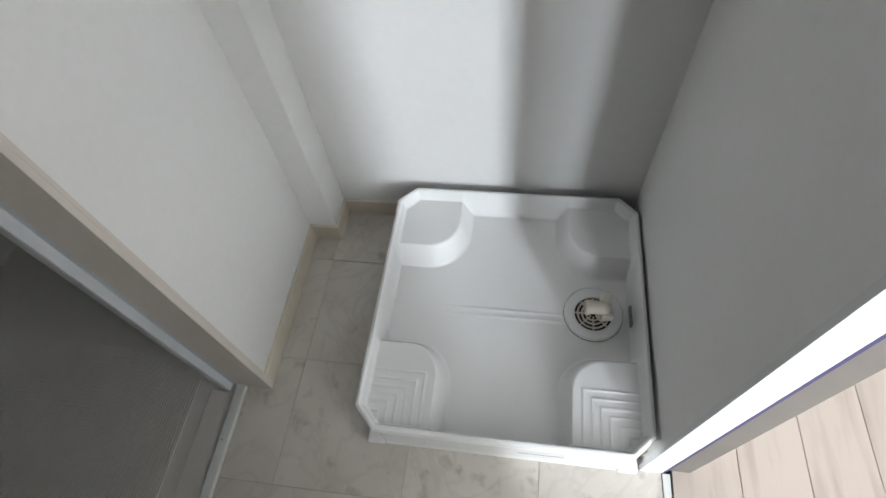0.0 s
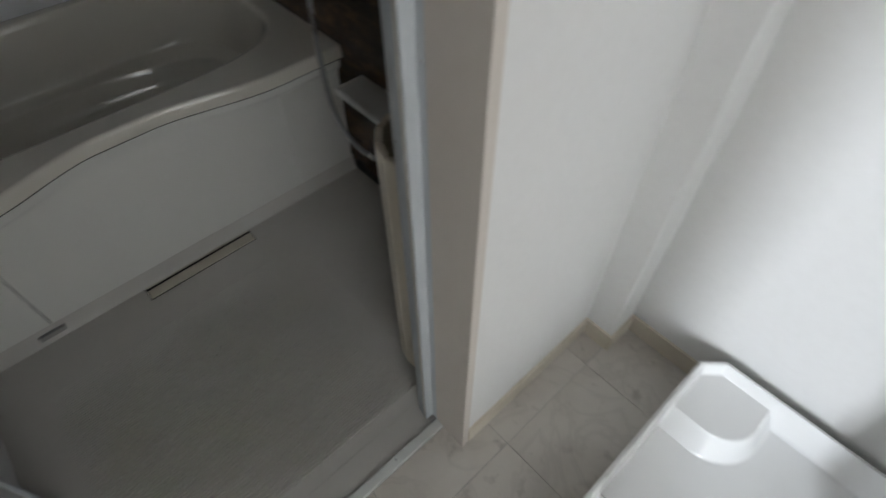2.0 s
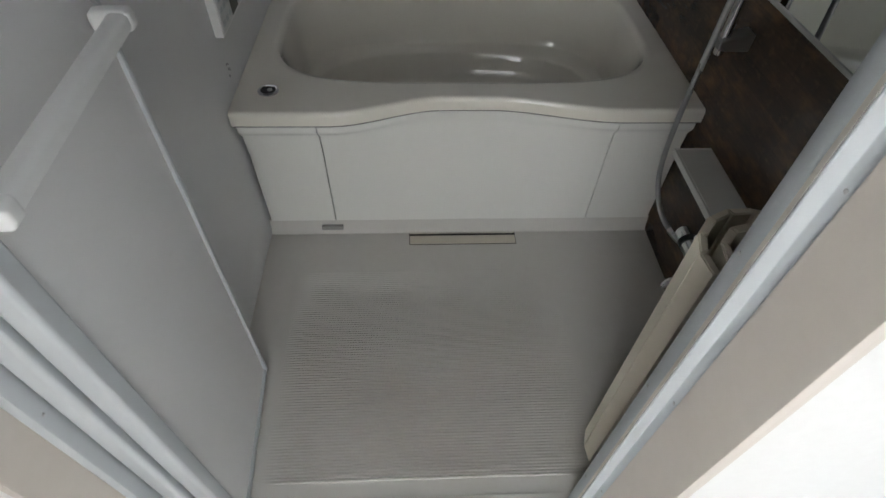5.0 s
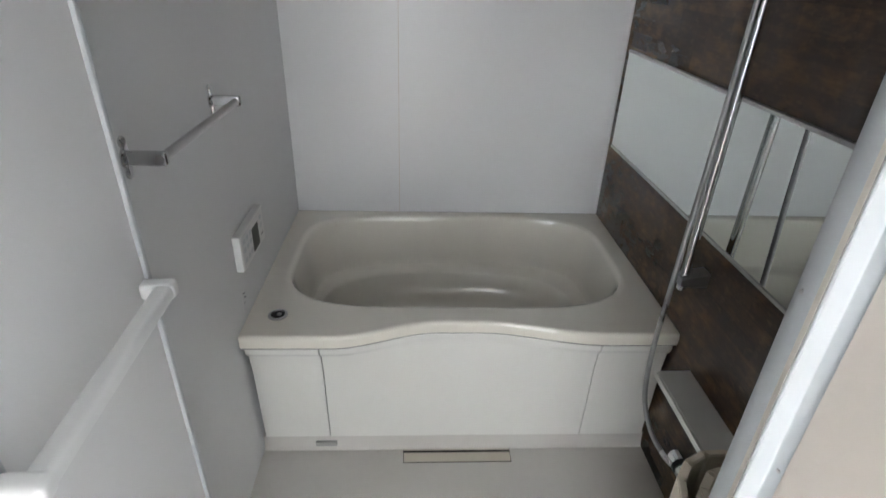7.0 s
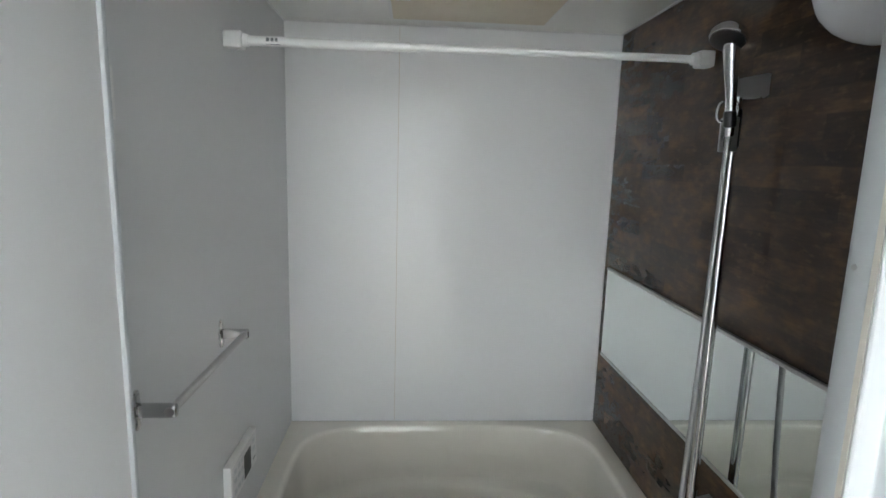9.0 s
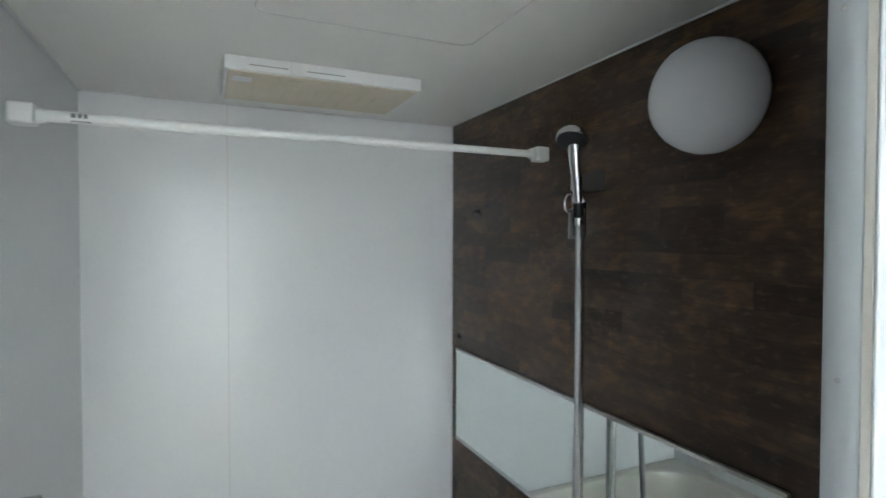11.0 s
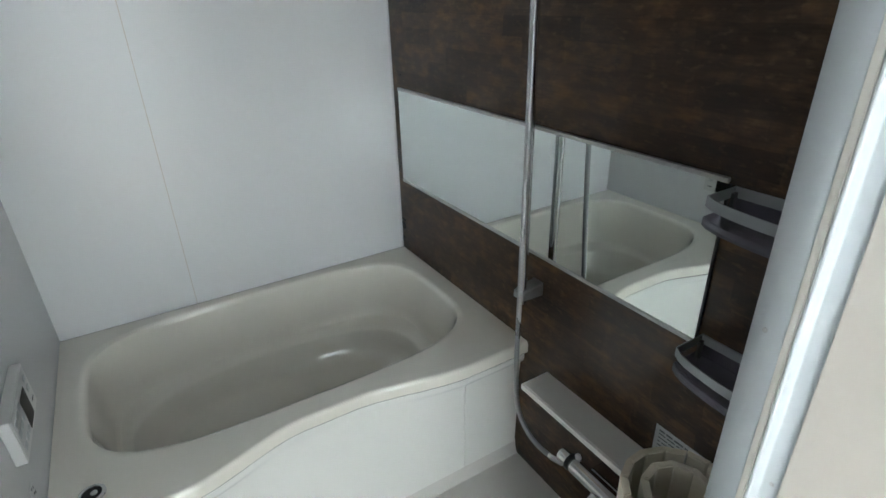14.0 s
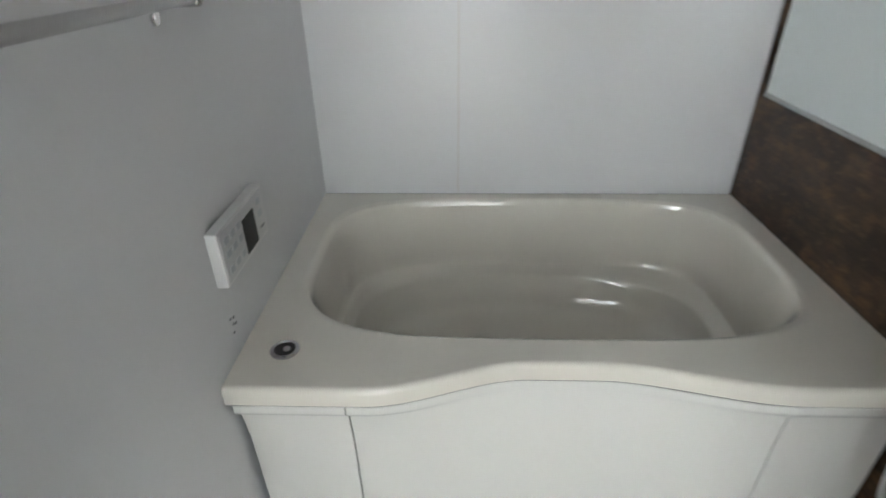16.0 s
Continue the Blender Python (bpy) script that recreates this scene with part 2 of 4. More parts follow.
def box(bm, x0, x1, y0, y1, z0, z1, bevel=0.0, segments=2):
    verts = [bm.verts.new((x, y, z)) for x in (x0, x1) for y in (y0, y1) for z in (z0, z1)]
    faces = [bm.faces.new([verts[i] for i in f]) for f in ((0, 1, 3, 2), (4, 6, 7, 5), (0, 4, 5, 1), (2, 3, 7, 6), (0, 2, 6, 4), (1, 5, 7, 3))]
    if bevel > 0:
        edges = {e for f in faces for e in f.edges}
        bmesh.ops.bevel(bm, geom=list(edges), offset=bevel, segments=segments, profile=0.5, affect="EDGES")
    return bm


def block(x0, x1, y0, y1, z0, z1, bevel=0.0, segments=2):
    return box(bmesh.new(), x0, x1, y0, y1, z0, z1, bevel, segments)


def tube(bm, points, radius, sides=16, caps=True):
    """A round bar along points; radius is a number or one per point."""
    points = [Vector(p) for p in points]
    radii = [radius] * len(points) if isinstance(radius, (int, float)) else radius
    rings, up = [], None
    for i, p in enumerate(points):
        way = (points[min(i + 1, len(points) - 1)] - points[max(i - 1, 0)]).normalized()
        if up is None:
            up = way.orthogonal().normalized()
        up = (up - way * up.dot(way)).normalized()
        side = way.cross(up)
        rings.append([bm.verts.new(p + radii[i] * (math.cos(a) * up + math.sin(a) * side)) for a in (2 * math.pi * k / sides for k in range(sides))])
    for a, b in zip(rings, rings[1:]):
        for k in range(sides):
            bm.faces.new((a[k], a[(k + 1) % sides], b[(k + 1) % sides], b[k]))
    if caps:
        bm.faces.new(rings[0][::-1])
        bm.faces.new(rings[-1])
    return bm


def lathe(bm, centre, axis, profile, sides=40):
    """Turn (radius, height) pairs about an axis through centre."""
    centre, axis = Vector(centre), Vector(axis).normalized()
    up = axis.orthogonal().normalized()
    side = axis.cross(up)
    rings = []
    for r, h in profile:
        r = max(r, 1e-4)
        rings.append([bm.verts.new(centre + axis * h + r * (math.cos(a) * up + math.sin(a) * side)) for a in (2 * math.pi * k / sides for k in range(sides))])
    for a, b in zip(rings, rings[1:]):
        for k in range(sides):
            bm.faces.new((a[k], a[(k + 1) % sides], b[(k + 1) % sides], b[k]))
    bm.faces.new(rings[0][::-1])
    bm.faces.new(rings[-1])
    return bm


def smooth_path(points, steps=8):
    """A smooth line through points (Catmull-Rom)."""
    pts = [Vector(p) for p in points]
    pts = [2 * pts[0] - pts[1]] + pts + [2 * pts[-1] - pts[-2]]
    out = []
    for a, b, c, d in zip(pts, pts[1:], pts[2:], pts[3:]):
        for k in range(steps):
            t = k / steps
            out.append(0.5 * (2 * b + (c - a) * t + (2 * a - 5 * b + 4 * c - d) * t * t + (3 * b - a - 3 * c + d) * t ** 3))
    return out + [pts[-2]]


def even_normals(me, limit=0.8):
    """Weigh corner normals by area, so that flat faces beside a rounded edge stay flat."""
    near = [[] for _ in me.vertices]
    for p in me.polygons:
        for v in p.vertices:
            near[v].append((p.normal.copy(), p.area))
    out = []
    for p in me.polygons:
        for v in p.vertices:
            total = Vector((0, 0, 0))
            for n, area in near[v]:
                if n.dot(p.normal) > limit:
                    total += n * area
            out.append(total.normalized() if total.length > 1e-12 else p.normal.copy())
    me.normals_split_custom_set(out)


def bake(name, bm, material, smooth=True, crease=26.5):
    bmesh.ops.recalc_face_normals(bm, faces=bm.faces)
    me = bpy.data.meshes.new(name)
    bm.to_mesh(me)
    bm.free()
    me.materials.append(material)
    if smooth:
        me.shade_smooth()
        me.set_sharp_from_angle(angle=radians(crease))
        if len(me.polygons) < 4000:
            even_normals(me)
    return me


def setting(name, bm, material, label="", smooth=True):
    return tagged(new(name, bake(name, bm, material, smooth)), label, kind="structure")


def thing(name, place, label, category, group=""):
    ob = new(name)
    ob.empty_display_size = 0.05
    ob.matrix_world = Matrix.Translation(place)
    return tagged(ob, label, category, group)


def world_place(ob):
    return ob.matrix_basis if ob.parent is None else world_place(ob.parent) @ ob.matrix_parent_inverse @ ob.matrix_basis


def part(name, bm, material, parent, label="", smooth=True, crease=26.5):
    """One mesh, modelled in world coordinates, under a thing or a part."""
    ob = new(name, bake(name, bm, material, smooth, crease))
    ob.parent = parent
    ob.matrix_parent_inverse = world_place(parent).inverted()
    return tagged(ob, label)


def smoothstep(a, b, x):
    t = min(max((x - a) / (b - a), 0.0), 1.0)
    return t * t * (3 - 2 * t)


# ---- plan, in metres: bath room x 0..1.2, y 0..1.6; door wall y -0.12..0; wash room y -1.0..-0.12 ----
WIDE, DEEP, TOP = 1.2, 1.6, 1.958
RIM, RIM_FRONT = 0.476, 0.783
WALL_Y, PIER_X, PIER_Y, BACK_X = -0.120, 1.260, -0.198, 1.358
SIDE_Y, SIDE_END, HIGH = -1.020, 0.712, 2.35
JAMB_L, JAMB_R, HEAD = 0.02, 0.780, 1.88

# ---- bath room shell ----
setting("wall_bath_left", block(-0.03, 0.0, 0.0, 1.63, -0.02, 2.05), BATH_WHITE, "smooth pale grey bath wall panel")
back_wall = setting("wall_bath_back", block(0.0, WIDE, DEEP + 0.003, 1.63, -0.02, 2.05), BATH_WHITE, "glossy white bath wall panels with one upright joint")
for x0, x1 in ((0.0, 0.399), (0.401, WIDE)):
    part("panel", block(x0, x1, DEEP, DEEP + 0.0029, RIM - 0.06, TOP), BATH_WHITE, back_wall)
part("seal", block(0.3991, 0.4009, DEEP + 0.0008, DEEP + 0.0029, RIM - 0.06, TOP), TRIM_PAINT, back_wall, "fine grey joint seal")
setting("wall_bath_right", block(WIDE, 1.23, 0.0, 1.63, -0.02, 2.05), DARK_WOOD, "glossy dark brown wood-print bath wall panel")
setting("wall_bath_door_side", block(0.80, WIDE, -0.025, 0.0, -0.02, 2.05), BATH_WHITE, "white bath wall panel beside the door")
setting("wall_bath_over_door", block(0.0, 0.80, -0.025, 0.0, HEAD + 0.04, 2.05), BATH_WHITE, "white bath wall panel over the door")
bm = block(0.0, WIDE, 0.0, DEEP, TOP, TOP + 0.03)
setting("ceiling_bath", bm, BATH_CEILING, "plain off-white bath ceiling")


def rounded_rectangle(x0, x1, y0, y1, r, steps=6):
    out = []
    for cx, cy, a0 in ((x1 - r, y1 - r, 0), (x0 + r, y1 - r, 90), (x0 + r, y0 + r, 180), (x1 - r, y0 + r, 270)):
        for k in range(steps + 1):
            a = radians(a0 + 90 * k / steps)
            out.append((cx + r * math.cos(a), cy + r * math.sin(a)))
    return out


hatch = thing("ceiling_hatch", (0.645, 0.595, TOP), "off-white square inspection hatch with rounded corners in the ceiling", "hatch")
line = [Vector((x, y, TOP - 0.001)) for x, y in rounded_rectangle(0.42, 0.872, 0.37, 0.82, 0.03)]
part("seal", tube(bmesh.new(), line + line[:2], 0.0022, 6), WHITE_TRIM, hatch, "thin pale seal")
bm = bmesh.new()
lower = [bm.verts.new((x, y, TOP - 0.0016)) for x, y in rounded_rectangle(0.423, 0.869, 0.373, 0.817, 0.028)]
upper = [bm.verts.new((v.co.x, v.co.y, TOP + 0.004)) for v in lower]
bm.faces.new(lower)
for k in range(len(lower)):
    bm.faces.new((lower[k], lower[(k + 1) % len(lower)], upper[(k + 1) % len(lower)], upper[k]))
part("lid", bm, BATH_CEILING, hatch)

# white corner beads between the panels and under the ceiling
bm = block(WIDE - 0.004, WIDE - 0.0005, 0.0, DEEP, TOP - 0.005, TOP - 0.0005, 0.001)
box(bm, 0.0005, 0.006, 0.0, DEEP, TOP - 0.006, TOP - 0.0005, 0.001)
box(bm, 0.006, WIDE - 0.005, DEEP - 0.004, DEEP - 0.0005, TOP - 0.005, TOP - 0.0005, 0.001)
setting("trim_bath_ceiling", bm, WHITE_TRIM, "thin white bead under the bath ceiling")
setting("trim_bath_corner", block(WIDE - 0.003, WIDE - 0.0003, DEEP - 0.008, DEEP - 0.0003, RIM, TOP - 0.006, 0.001), WHITE_TRIM, "white corner bead between two bath panels")

# floor of the bath, with its upstand under the tub and its raised ribs
bm = block(0.0, WIDE, -0.03, 0.835, -0.03, 0.0)
setting("floor_bath", bm, FLOOR_GREY, "pale grey moulded bath floor with fine ribs")
bath_floor = bpy.data.objects["floor_bath"]
bm = bmesh.new()
rows = [(0.825, 0.0), (0.829, 0.004), (0.833, 0.014), (0.836, 0.03), (0.838, 0.052), (0.88, 0.052), (0.88, -0.02)]
lines = [[bm.verts.new((x, y, z)) for y, z in rows] for x in (0.001, 0.3, 0.6, 0.9, WIDE - 0.001)]
for a, b in zip(lines, lines[1:]):
    for k in range(len(rows) - 1):
        bm.faces.new((a[k], b[k], b[k + 1], a[k + 1]))
part("upstand", bm, FLOOR_GREY, bath_floor)
# ---- wash room shell ----
bm = block(0.8075, PIER_X, WALL_Y, -0.025, -0.02, HIGH)
setting("wall_wash_door_side", bm, WALLPAPER, "white papered wall beside the bath door")
setting("wall_wash_pier", block(PIER_X, BACK_X + 0.1, PIER_Y, -0.025, -0.02, HIGH, 0.004), WALLPAPER, "white papered corner pier")
setting("wall_wash_door_far_side", block(-0.75, -0.009, WALL_Y, -0.025, -0.02, HIGH), WALLPAPER, "white papered wall on the other side of the bath door")
setting("wall_wash_over_door", block(-0.009, 0.8075, WALL_Y, -0.025, HEAD + 0.012, HIGH), WALLPAPER, "white papered wall over the bath door")
setting("wall_wash_back", block(BACK_X, BACK_X + 0.1, -1.12, PIER_Y, -0.02, HIGH), WALLPAPER, "white papered wall behind the washer pan")
setting("wall_wash_side", block(SIDE_END + 0.004, BACK_X, -1.118, SIDE_Y, -0.02, HIGH), WALLPAPER, "white papered side wall ending at the doorway")
setting("wall_wash_over_doorway", block(0.06, SIDE_END + 0.004, -1.118, SIDE_Y, 2.05, HIGH), WALLPAPER, "white papered wall over the doorway")
# unseen wall, brought in to x 0.06 to cut light towards the bath
setting("wall_wash_side_unseen", block(-0.75, 0.06, -1.118, SIDE_Y, -0.02, HIGH), WALLPAPER, "unseen white wall beyond the doorway, set to cut the light")
setting("wall_wash_end", block(-0.85, -0.75, -1.12, -0.025, -0.02, HIGH), WALLPAPER, "white papered end wall of the wash room")
setting("ceiling_wash", block(-0.85, BACK_X + 0.1, -1.12, -0.025, HIGH, HIGH + 0.05), WALLPAPER, "white papered wash room ceiling")

# baseboards
H = 0.062
for name, dims in (
    ("baseboard_1", (0.815, PIER_X - 0.0085, WALL_Y - 0.008, WALL_Y)),
    ("baseboard_2", (PIER_X - 0.008, PIER_X, PIER_Y - 0.008, WALL_Y)),
    ("baseboard_3", (PIER_X, BACK_X - 0.0085, PIER_Y - 0.008, PIER_Y)),
    ("baseboard_4", (BACK_X - 0.008, BACK_X, SIDE_Y, PIER_Y)),
    ("baseboard_5", (-0.75, -0.025, WALL_Y - 0.008, WALL_Y)),
    ("baseboard_6", (SIDE_END + 0.02, BACK_X - 0.009, SIDE_Y, SIDE_Y + 0.006)),
):
    x0, x1, y0, y1 = dims
    setting(name, block(x0, x1, y0, y1, 0.0, H, 0.0015), BASE_PAINT, "low cream baseboard with a dusty edge")

# lining of the doorway to the living room, with its sliding-door slot
bm = block(SIDE_END - 0.008, SIDE_END + 0.004, -1.062, SIDE_Y + 0.006, 0.0, 2.05, 0.001)
setting("trim_doorway_back", block(SIDE_END - 0.001, SIDE_END + 0.004, -1.122, -1.0705, 0.0, 2.05, 0.001), SHADED_LINING, "back strip of the door lining, shade put into its colour")
setting("trim_doorway", bm, WHITE_TRIM, "white door lining at the end of the wall")
setting("trim_doorway_gasket", block(SIDE_END - 0.006, SIDE_END + 0.003, -1.0705, -1.0615, 0.0, 2.05), VIOLET, "dark violet gasket in the slot of the door lining")
# unseen lining on that narrowed edge of the doorway
setting("trim_doorway_unseen", block(0.05, 0.065, -1.122, SIDE_Y + 0.006, 0.0, 2.05, 0.001), WHITE_TRIM, "unseen white door lining on the far side, set to cut the light")
setting("trim_doorway_head", block(0.065, SIDE_END - 0.008, -1.122, SIDE_Y + 0.006, 2.035, 2.05, 0.001), WHITE_TRIM, "white door lining over the doorway")
setting("trim_threshold", block(0.065, SIDE_END - 0.009, -1.078, -1.062, -0.004, 0.003, 0.001), SILL_METAL, "narrow metal strip between tile and wood floor")

# casing round the bath door
for name, dims in (
    ("trim_casing_1", (0.7955, 0.807, -0.1265, -0.0365, -0.01, HEAD + 0.012)),
    ("trim_casing_2", (-0.009, 0.003, -0.121, -0.056, -0.01, HEAD + 0.012)),
    ("trim_casing_3", (0.003, 0.795, -0.121, -0.056, HEAD, HEAD + 0.012)),
):
    setting(name, block(*dims, 0.0015), TRIM_PAINT, "cream painted casing board of the bath door")
setting("trim_casing_edge", block(0.8072, 0.815, -0.1255, WALL_Y, 0.0, HEAD + 0.012, 0.001), TRIM_PAINT, "pale edge strip of the door casing")

# living room beyond the doorway
setting("wall_living_near", block(BACK_X, 2.0, -1.12, -1.06, -0.02, HIGH), WALLPAPER, "white papered living room wall")
setting("wall_living_near_far", block(-2.3, -0.85, -1.12, -1.06, -0.02, HIGH), WALLPAPER, "white papered living room wall")
setting("wall_living_east", block(2.0, 2.1, -3.2, -1.06, -0.02, HIGH), WALLPAPER, "white papered living room end wall")
# unseen wall, its distance chosen so its bounce brightens the bath
setting("wall_living_bounce", block(-2.4, 2.1, -3.3, -3.2, -0.02, HIGH), WALLPAPER, "unseen white living room wall, set near to bounce light back")
bm = block(-2.4, -2.3, -3.2, -2.76, -0.02, HIGH)
box(bm, -2.4, -2.3, -2.44, -1.89, -0.02, HIGH)
box(bm, -2.4, -2.3, -1.61, -1.06, -0.02, HIGH)
for y0, y1 in ((-2.76, -2.44), (-1.89, -1.61)):
    box(bm, -2.4, -2.3, y0, y1, -0.02, 0.33)
    box(bm, -2.4, -2.3, y0, y1, 2.17, HIGH)
setting("wall_living_window", bm, WALLPAPER, "white papered wall with two narrow window openings")
setting("ceiling_living", block(-2.4, 2.1, -3.3, -1.12, HIGH, HIGH + 0.05), WALLPAPER, "white papered living room ceiling")
for name, y0, y1 in (("window_1", -2.76, -2.44), ("window_2", -1.89, -1.61)):
    bm = block(-2.39, -2.35, y0, y0 + 0.02, 0.33, 2.17)
    box(bm, -2.39, -2.35, y1 - 0.02, y1, 0.33, 2.17)
    box(bm, -2.39, -2.35, y0 + 0.02, y1 - 0.02, 0.33, 0.36)
    box(bm, -2.39, -2.35, y0 + 0.02, y1 - 0.02, 2.14, 2.17)
    setting(name, bm, ALU, "narrow aluminium framed window")
setting("ground", block(-60, 60, -60, 60, -0.6, -0.5), GROUND, "plain ground outside")

# ---- bath door: frame and folding leaves ----
frame_ob = thing("bath_door_frame", (0.396, -0.03, 0.0), "white aluminium door frame between wash room and bath", "door frame")
jamb = part("jamb", block(0.003, JAMB_L, -0.0575, -0.016, 0.0, HEAD, 0.0025), ALU, frame_ob)
part("seal", block(-0.0098, 0.0088, -0.0165, -0.0085, 0.0, HEAD), TRIM_PAINT, jamb, "thin cream rubber seal")
part("inner_lip", block(-0.008, 0.010, -0.0085, 0.027, 0.0, HEAD, 0.004), ALU, jamb)
for z in (0.10, 0.634, 0.994, 1.34, 1.70):
    part("screw", lathe(bmesh.new(), (JAMB_L - 0.001, -0.046, z), (1, 0, 0), [(0.0024, 0), (0.0024, 0.0013), (0.0012, 0.0018), (0.0, 0.0018)], 12), STEEL, jamb, "small steel screw head")


def upright(outline, z0, z1):
    """A moulding of one outline, standing upright."""
    bm = bmesh.new()
    low = [bm.verts.new((x, y, z0)) for x, y in outline]
    high = [bm.verts.new((x, y, z1)) for x, y in outline]
    for k in range(len(outline)):
        j = (k + 1) % len(outline)
        bm.faces.new((low[k], low[j], high[j], high[k]))
    bm.faces.new(low[::-1]), bm.faces.new(high)
    return bm


# stepped moulding of the jamb beside the rolled lid: lip, seal, bright nose, face
jamb = part("jamb", upright([(0.7995, -0.016), (0.7795, -0.016), (0.7785, -0.0168), (0.7785, -0.0180), (0.7795, -0.0192), (0.7950, -0.0196), (0.7968, -0.0206), (0.7975, -0.0225), (0.7982, -0.0363), (0.7995, -0.0363)], 0.0, HEAD), ALU, frame_ob)
part("seal", upright([(0.7995, -0.0158), (0.7790, -0.0155), (0.7782, -0.0148), (0.7796, -0.0082), (0.7995, -0.0082)], 0.0, HEAD), SEAL, jamb, "thin cream rubber seal")
part("joint", block(0.7779, 0.79, -0.0163, -0.0156, 0.0, HEAD), RUBBER, jamb, "fine dark joint")
part("inner_lip", upright([(0.7995, -0.0080), (0.7808, -0.0080), (0.7804, -0.0065), (0.7812, 0.0010), (0.7835, 0.0110), (0.7868, 0.0195), (0.7893, 0.0240), (0.7915, 0.0265), (0.7940, 0.0275), (0.7995, 0.0275)], 0.0, HEAD), ALU, jamb)
for z, lip_z in ((0.20, 0.17), (0.58, 0.552), (0.962, 0.842), (1.347, 1.131), (1.73, 1.42), (1.85, 1.71)):
    part("screw", lathe(bmesh.new(), (0.7986, -0.029, z), (-1, 0, 0), [(0.0024, 0), (0.0024, 0.0013), (0.0012, 0.0018), (0.0, 0.0018)], 12), STEEL, jamb, "small steel screw head")
    part("screw", lathe(bmesh.new(), (0.7845, 0.010, lip_z), (-1, 0, 0), [(0.0024, 0), (0.0024, 0.0022), (0.0012, 0.0026), (0.0, 0.0026)], 12), STEEL, jamb, "small steel screw head")
part("head", block(JAMB_L, JAMB_R, -0.0575, 0.022, HEAD - 0.02, HEAD, 0.003), ALU, frame_ob)
sill = part("sill", block(JAMB_L, 0.7952, -0.060, -0.0368, -0.005, 0.012, 0.002), SILL_METAL, frame_ob, "pale worn metal door sill")
for x in (0.12, 0.40, 0.66):
    part("screw", lathe(bmesh.new(), (x, -0.046, 0.011), (0, 0, 1), [(0.0035, 0), (0.0035, 0.0018), (0.0, 0.0022)], 12), STEEL, sill, "small steel screw head")
part("inner_step", block(JAMB_L, JAMB_R - 0.002, -0.0366, 0.03, -0.01, 0.004, 0.002), FLOOR_GREY, frame_ob)

SWING = Matrix.Translation((0.08, -0.03, 0)) @ Matrix.Rotation(radians(3.4), 4, "Z") @ Matrix.Translation((-0.08, 0.03, 0))


def swung(bm):
    """Turn a piece of the folding door a little towards the wall."""
    bm.transform(SWING)
    return bm


door = thing("folding_bath_door", (0.06, 0.15, 0.02), "white framed folding bath door with grey frosted panels, folded open", "door")
for n, (x0, x1) in enumerate(((0.064, 0.096), (0.028, 0.059))):
    y0, y1, z0, z1 = (-0.030, 0.350, 0.012, 1.855) if n == 0 else (-0.038, 0.342, 0.012, 1.855)
    leaf = part("leaf", swung(block(x0 + 0.011, x1 - 0.006, y0 + 0.02, y1 - 0.008, z0 + 0.012, z1 - 0.02)), FROST, door, "grey frosted plastic panel")
    part("stile", swung(block(x0, x1, y0, y0 + 0.036, z0, z1, 0.008, 3)), ALU, leaf, "wide rounded white stile")
    part("stile", swung(block(x0, x1, y1 - 0.012, y1, z0, z1, 0.003)), ALU, leaf, "narrow white stile")
    part("rail", swung(block(x0 + 0.001, x1 - 0.001, y0 + 0.036, y1 - 0.012, z0, z0 + 0.016, 0.002)), ALU, leaf, "white bottom rail")
    part("rail", swung(block(x0 + 0.001, x1 - 0.001, y0 + 0.036, y1 - 0.012, z1 - 0.025, z1, 0.002)), ALU, leaf, "white top rail")
bar = part("towel_bar", swung(block(0.117, 0.142, -0.030, 0.322, 0.922, 0.945, 0.007, 3)), WHITE_PLASTIC, door, "white plastic towel bar on the door")
for y in (-0.033, 0.295):
    part("bracket", swung(block(0.0955, 0.144, y + 0.002, y + 0.028, 0.920, 0.947, 0.008, 3)), WHITE_PLASTIC, bar)
part("latch", swung(block(0.072, 0.094, 0.348, 0.362, 1.53, 1.60, 0.004, 3)), WHITE_PLASTIC, door, "small white latch")

# ---- bathtub ----


def front_line(x):
    """How far the tub's front draws back towards the middle of its length."""
    return RIM_FRONT + 0.014 * smoothstep(0.7, 1.0, x) + 0.070 * smoothstep(0.24, 0.53, x) * smoothstep(1.0, 0.66, x)


def tub_outline(n=28):
    """Points round the rim, with the side that each lies on."""
    out = []
    for k in range(n * 2):
        x = WIDE * k / (n * 2)
        out.append((x, None))
    side = [(WIDE, k / n) for k in range(n)]
    back = [(WIDE * (1 - k / (n * 2)), 1.0) for k in range(n * 2)]
    left = [(0.0, 1 - k / n) for k in range(n)]
    return out + side + back + left


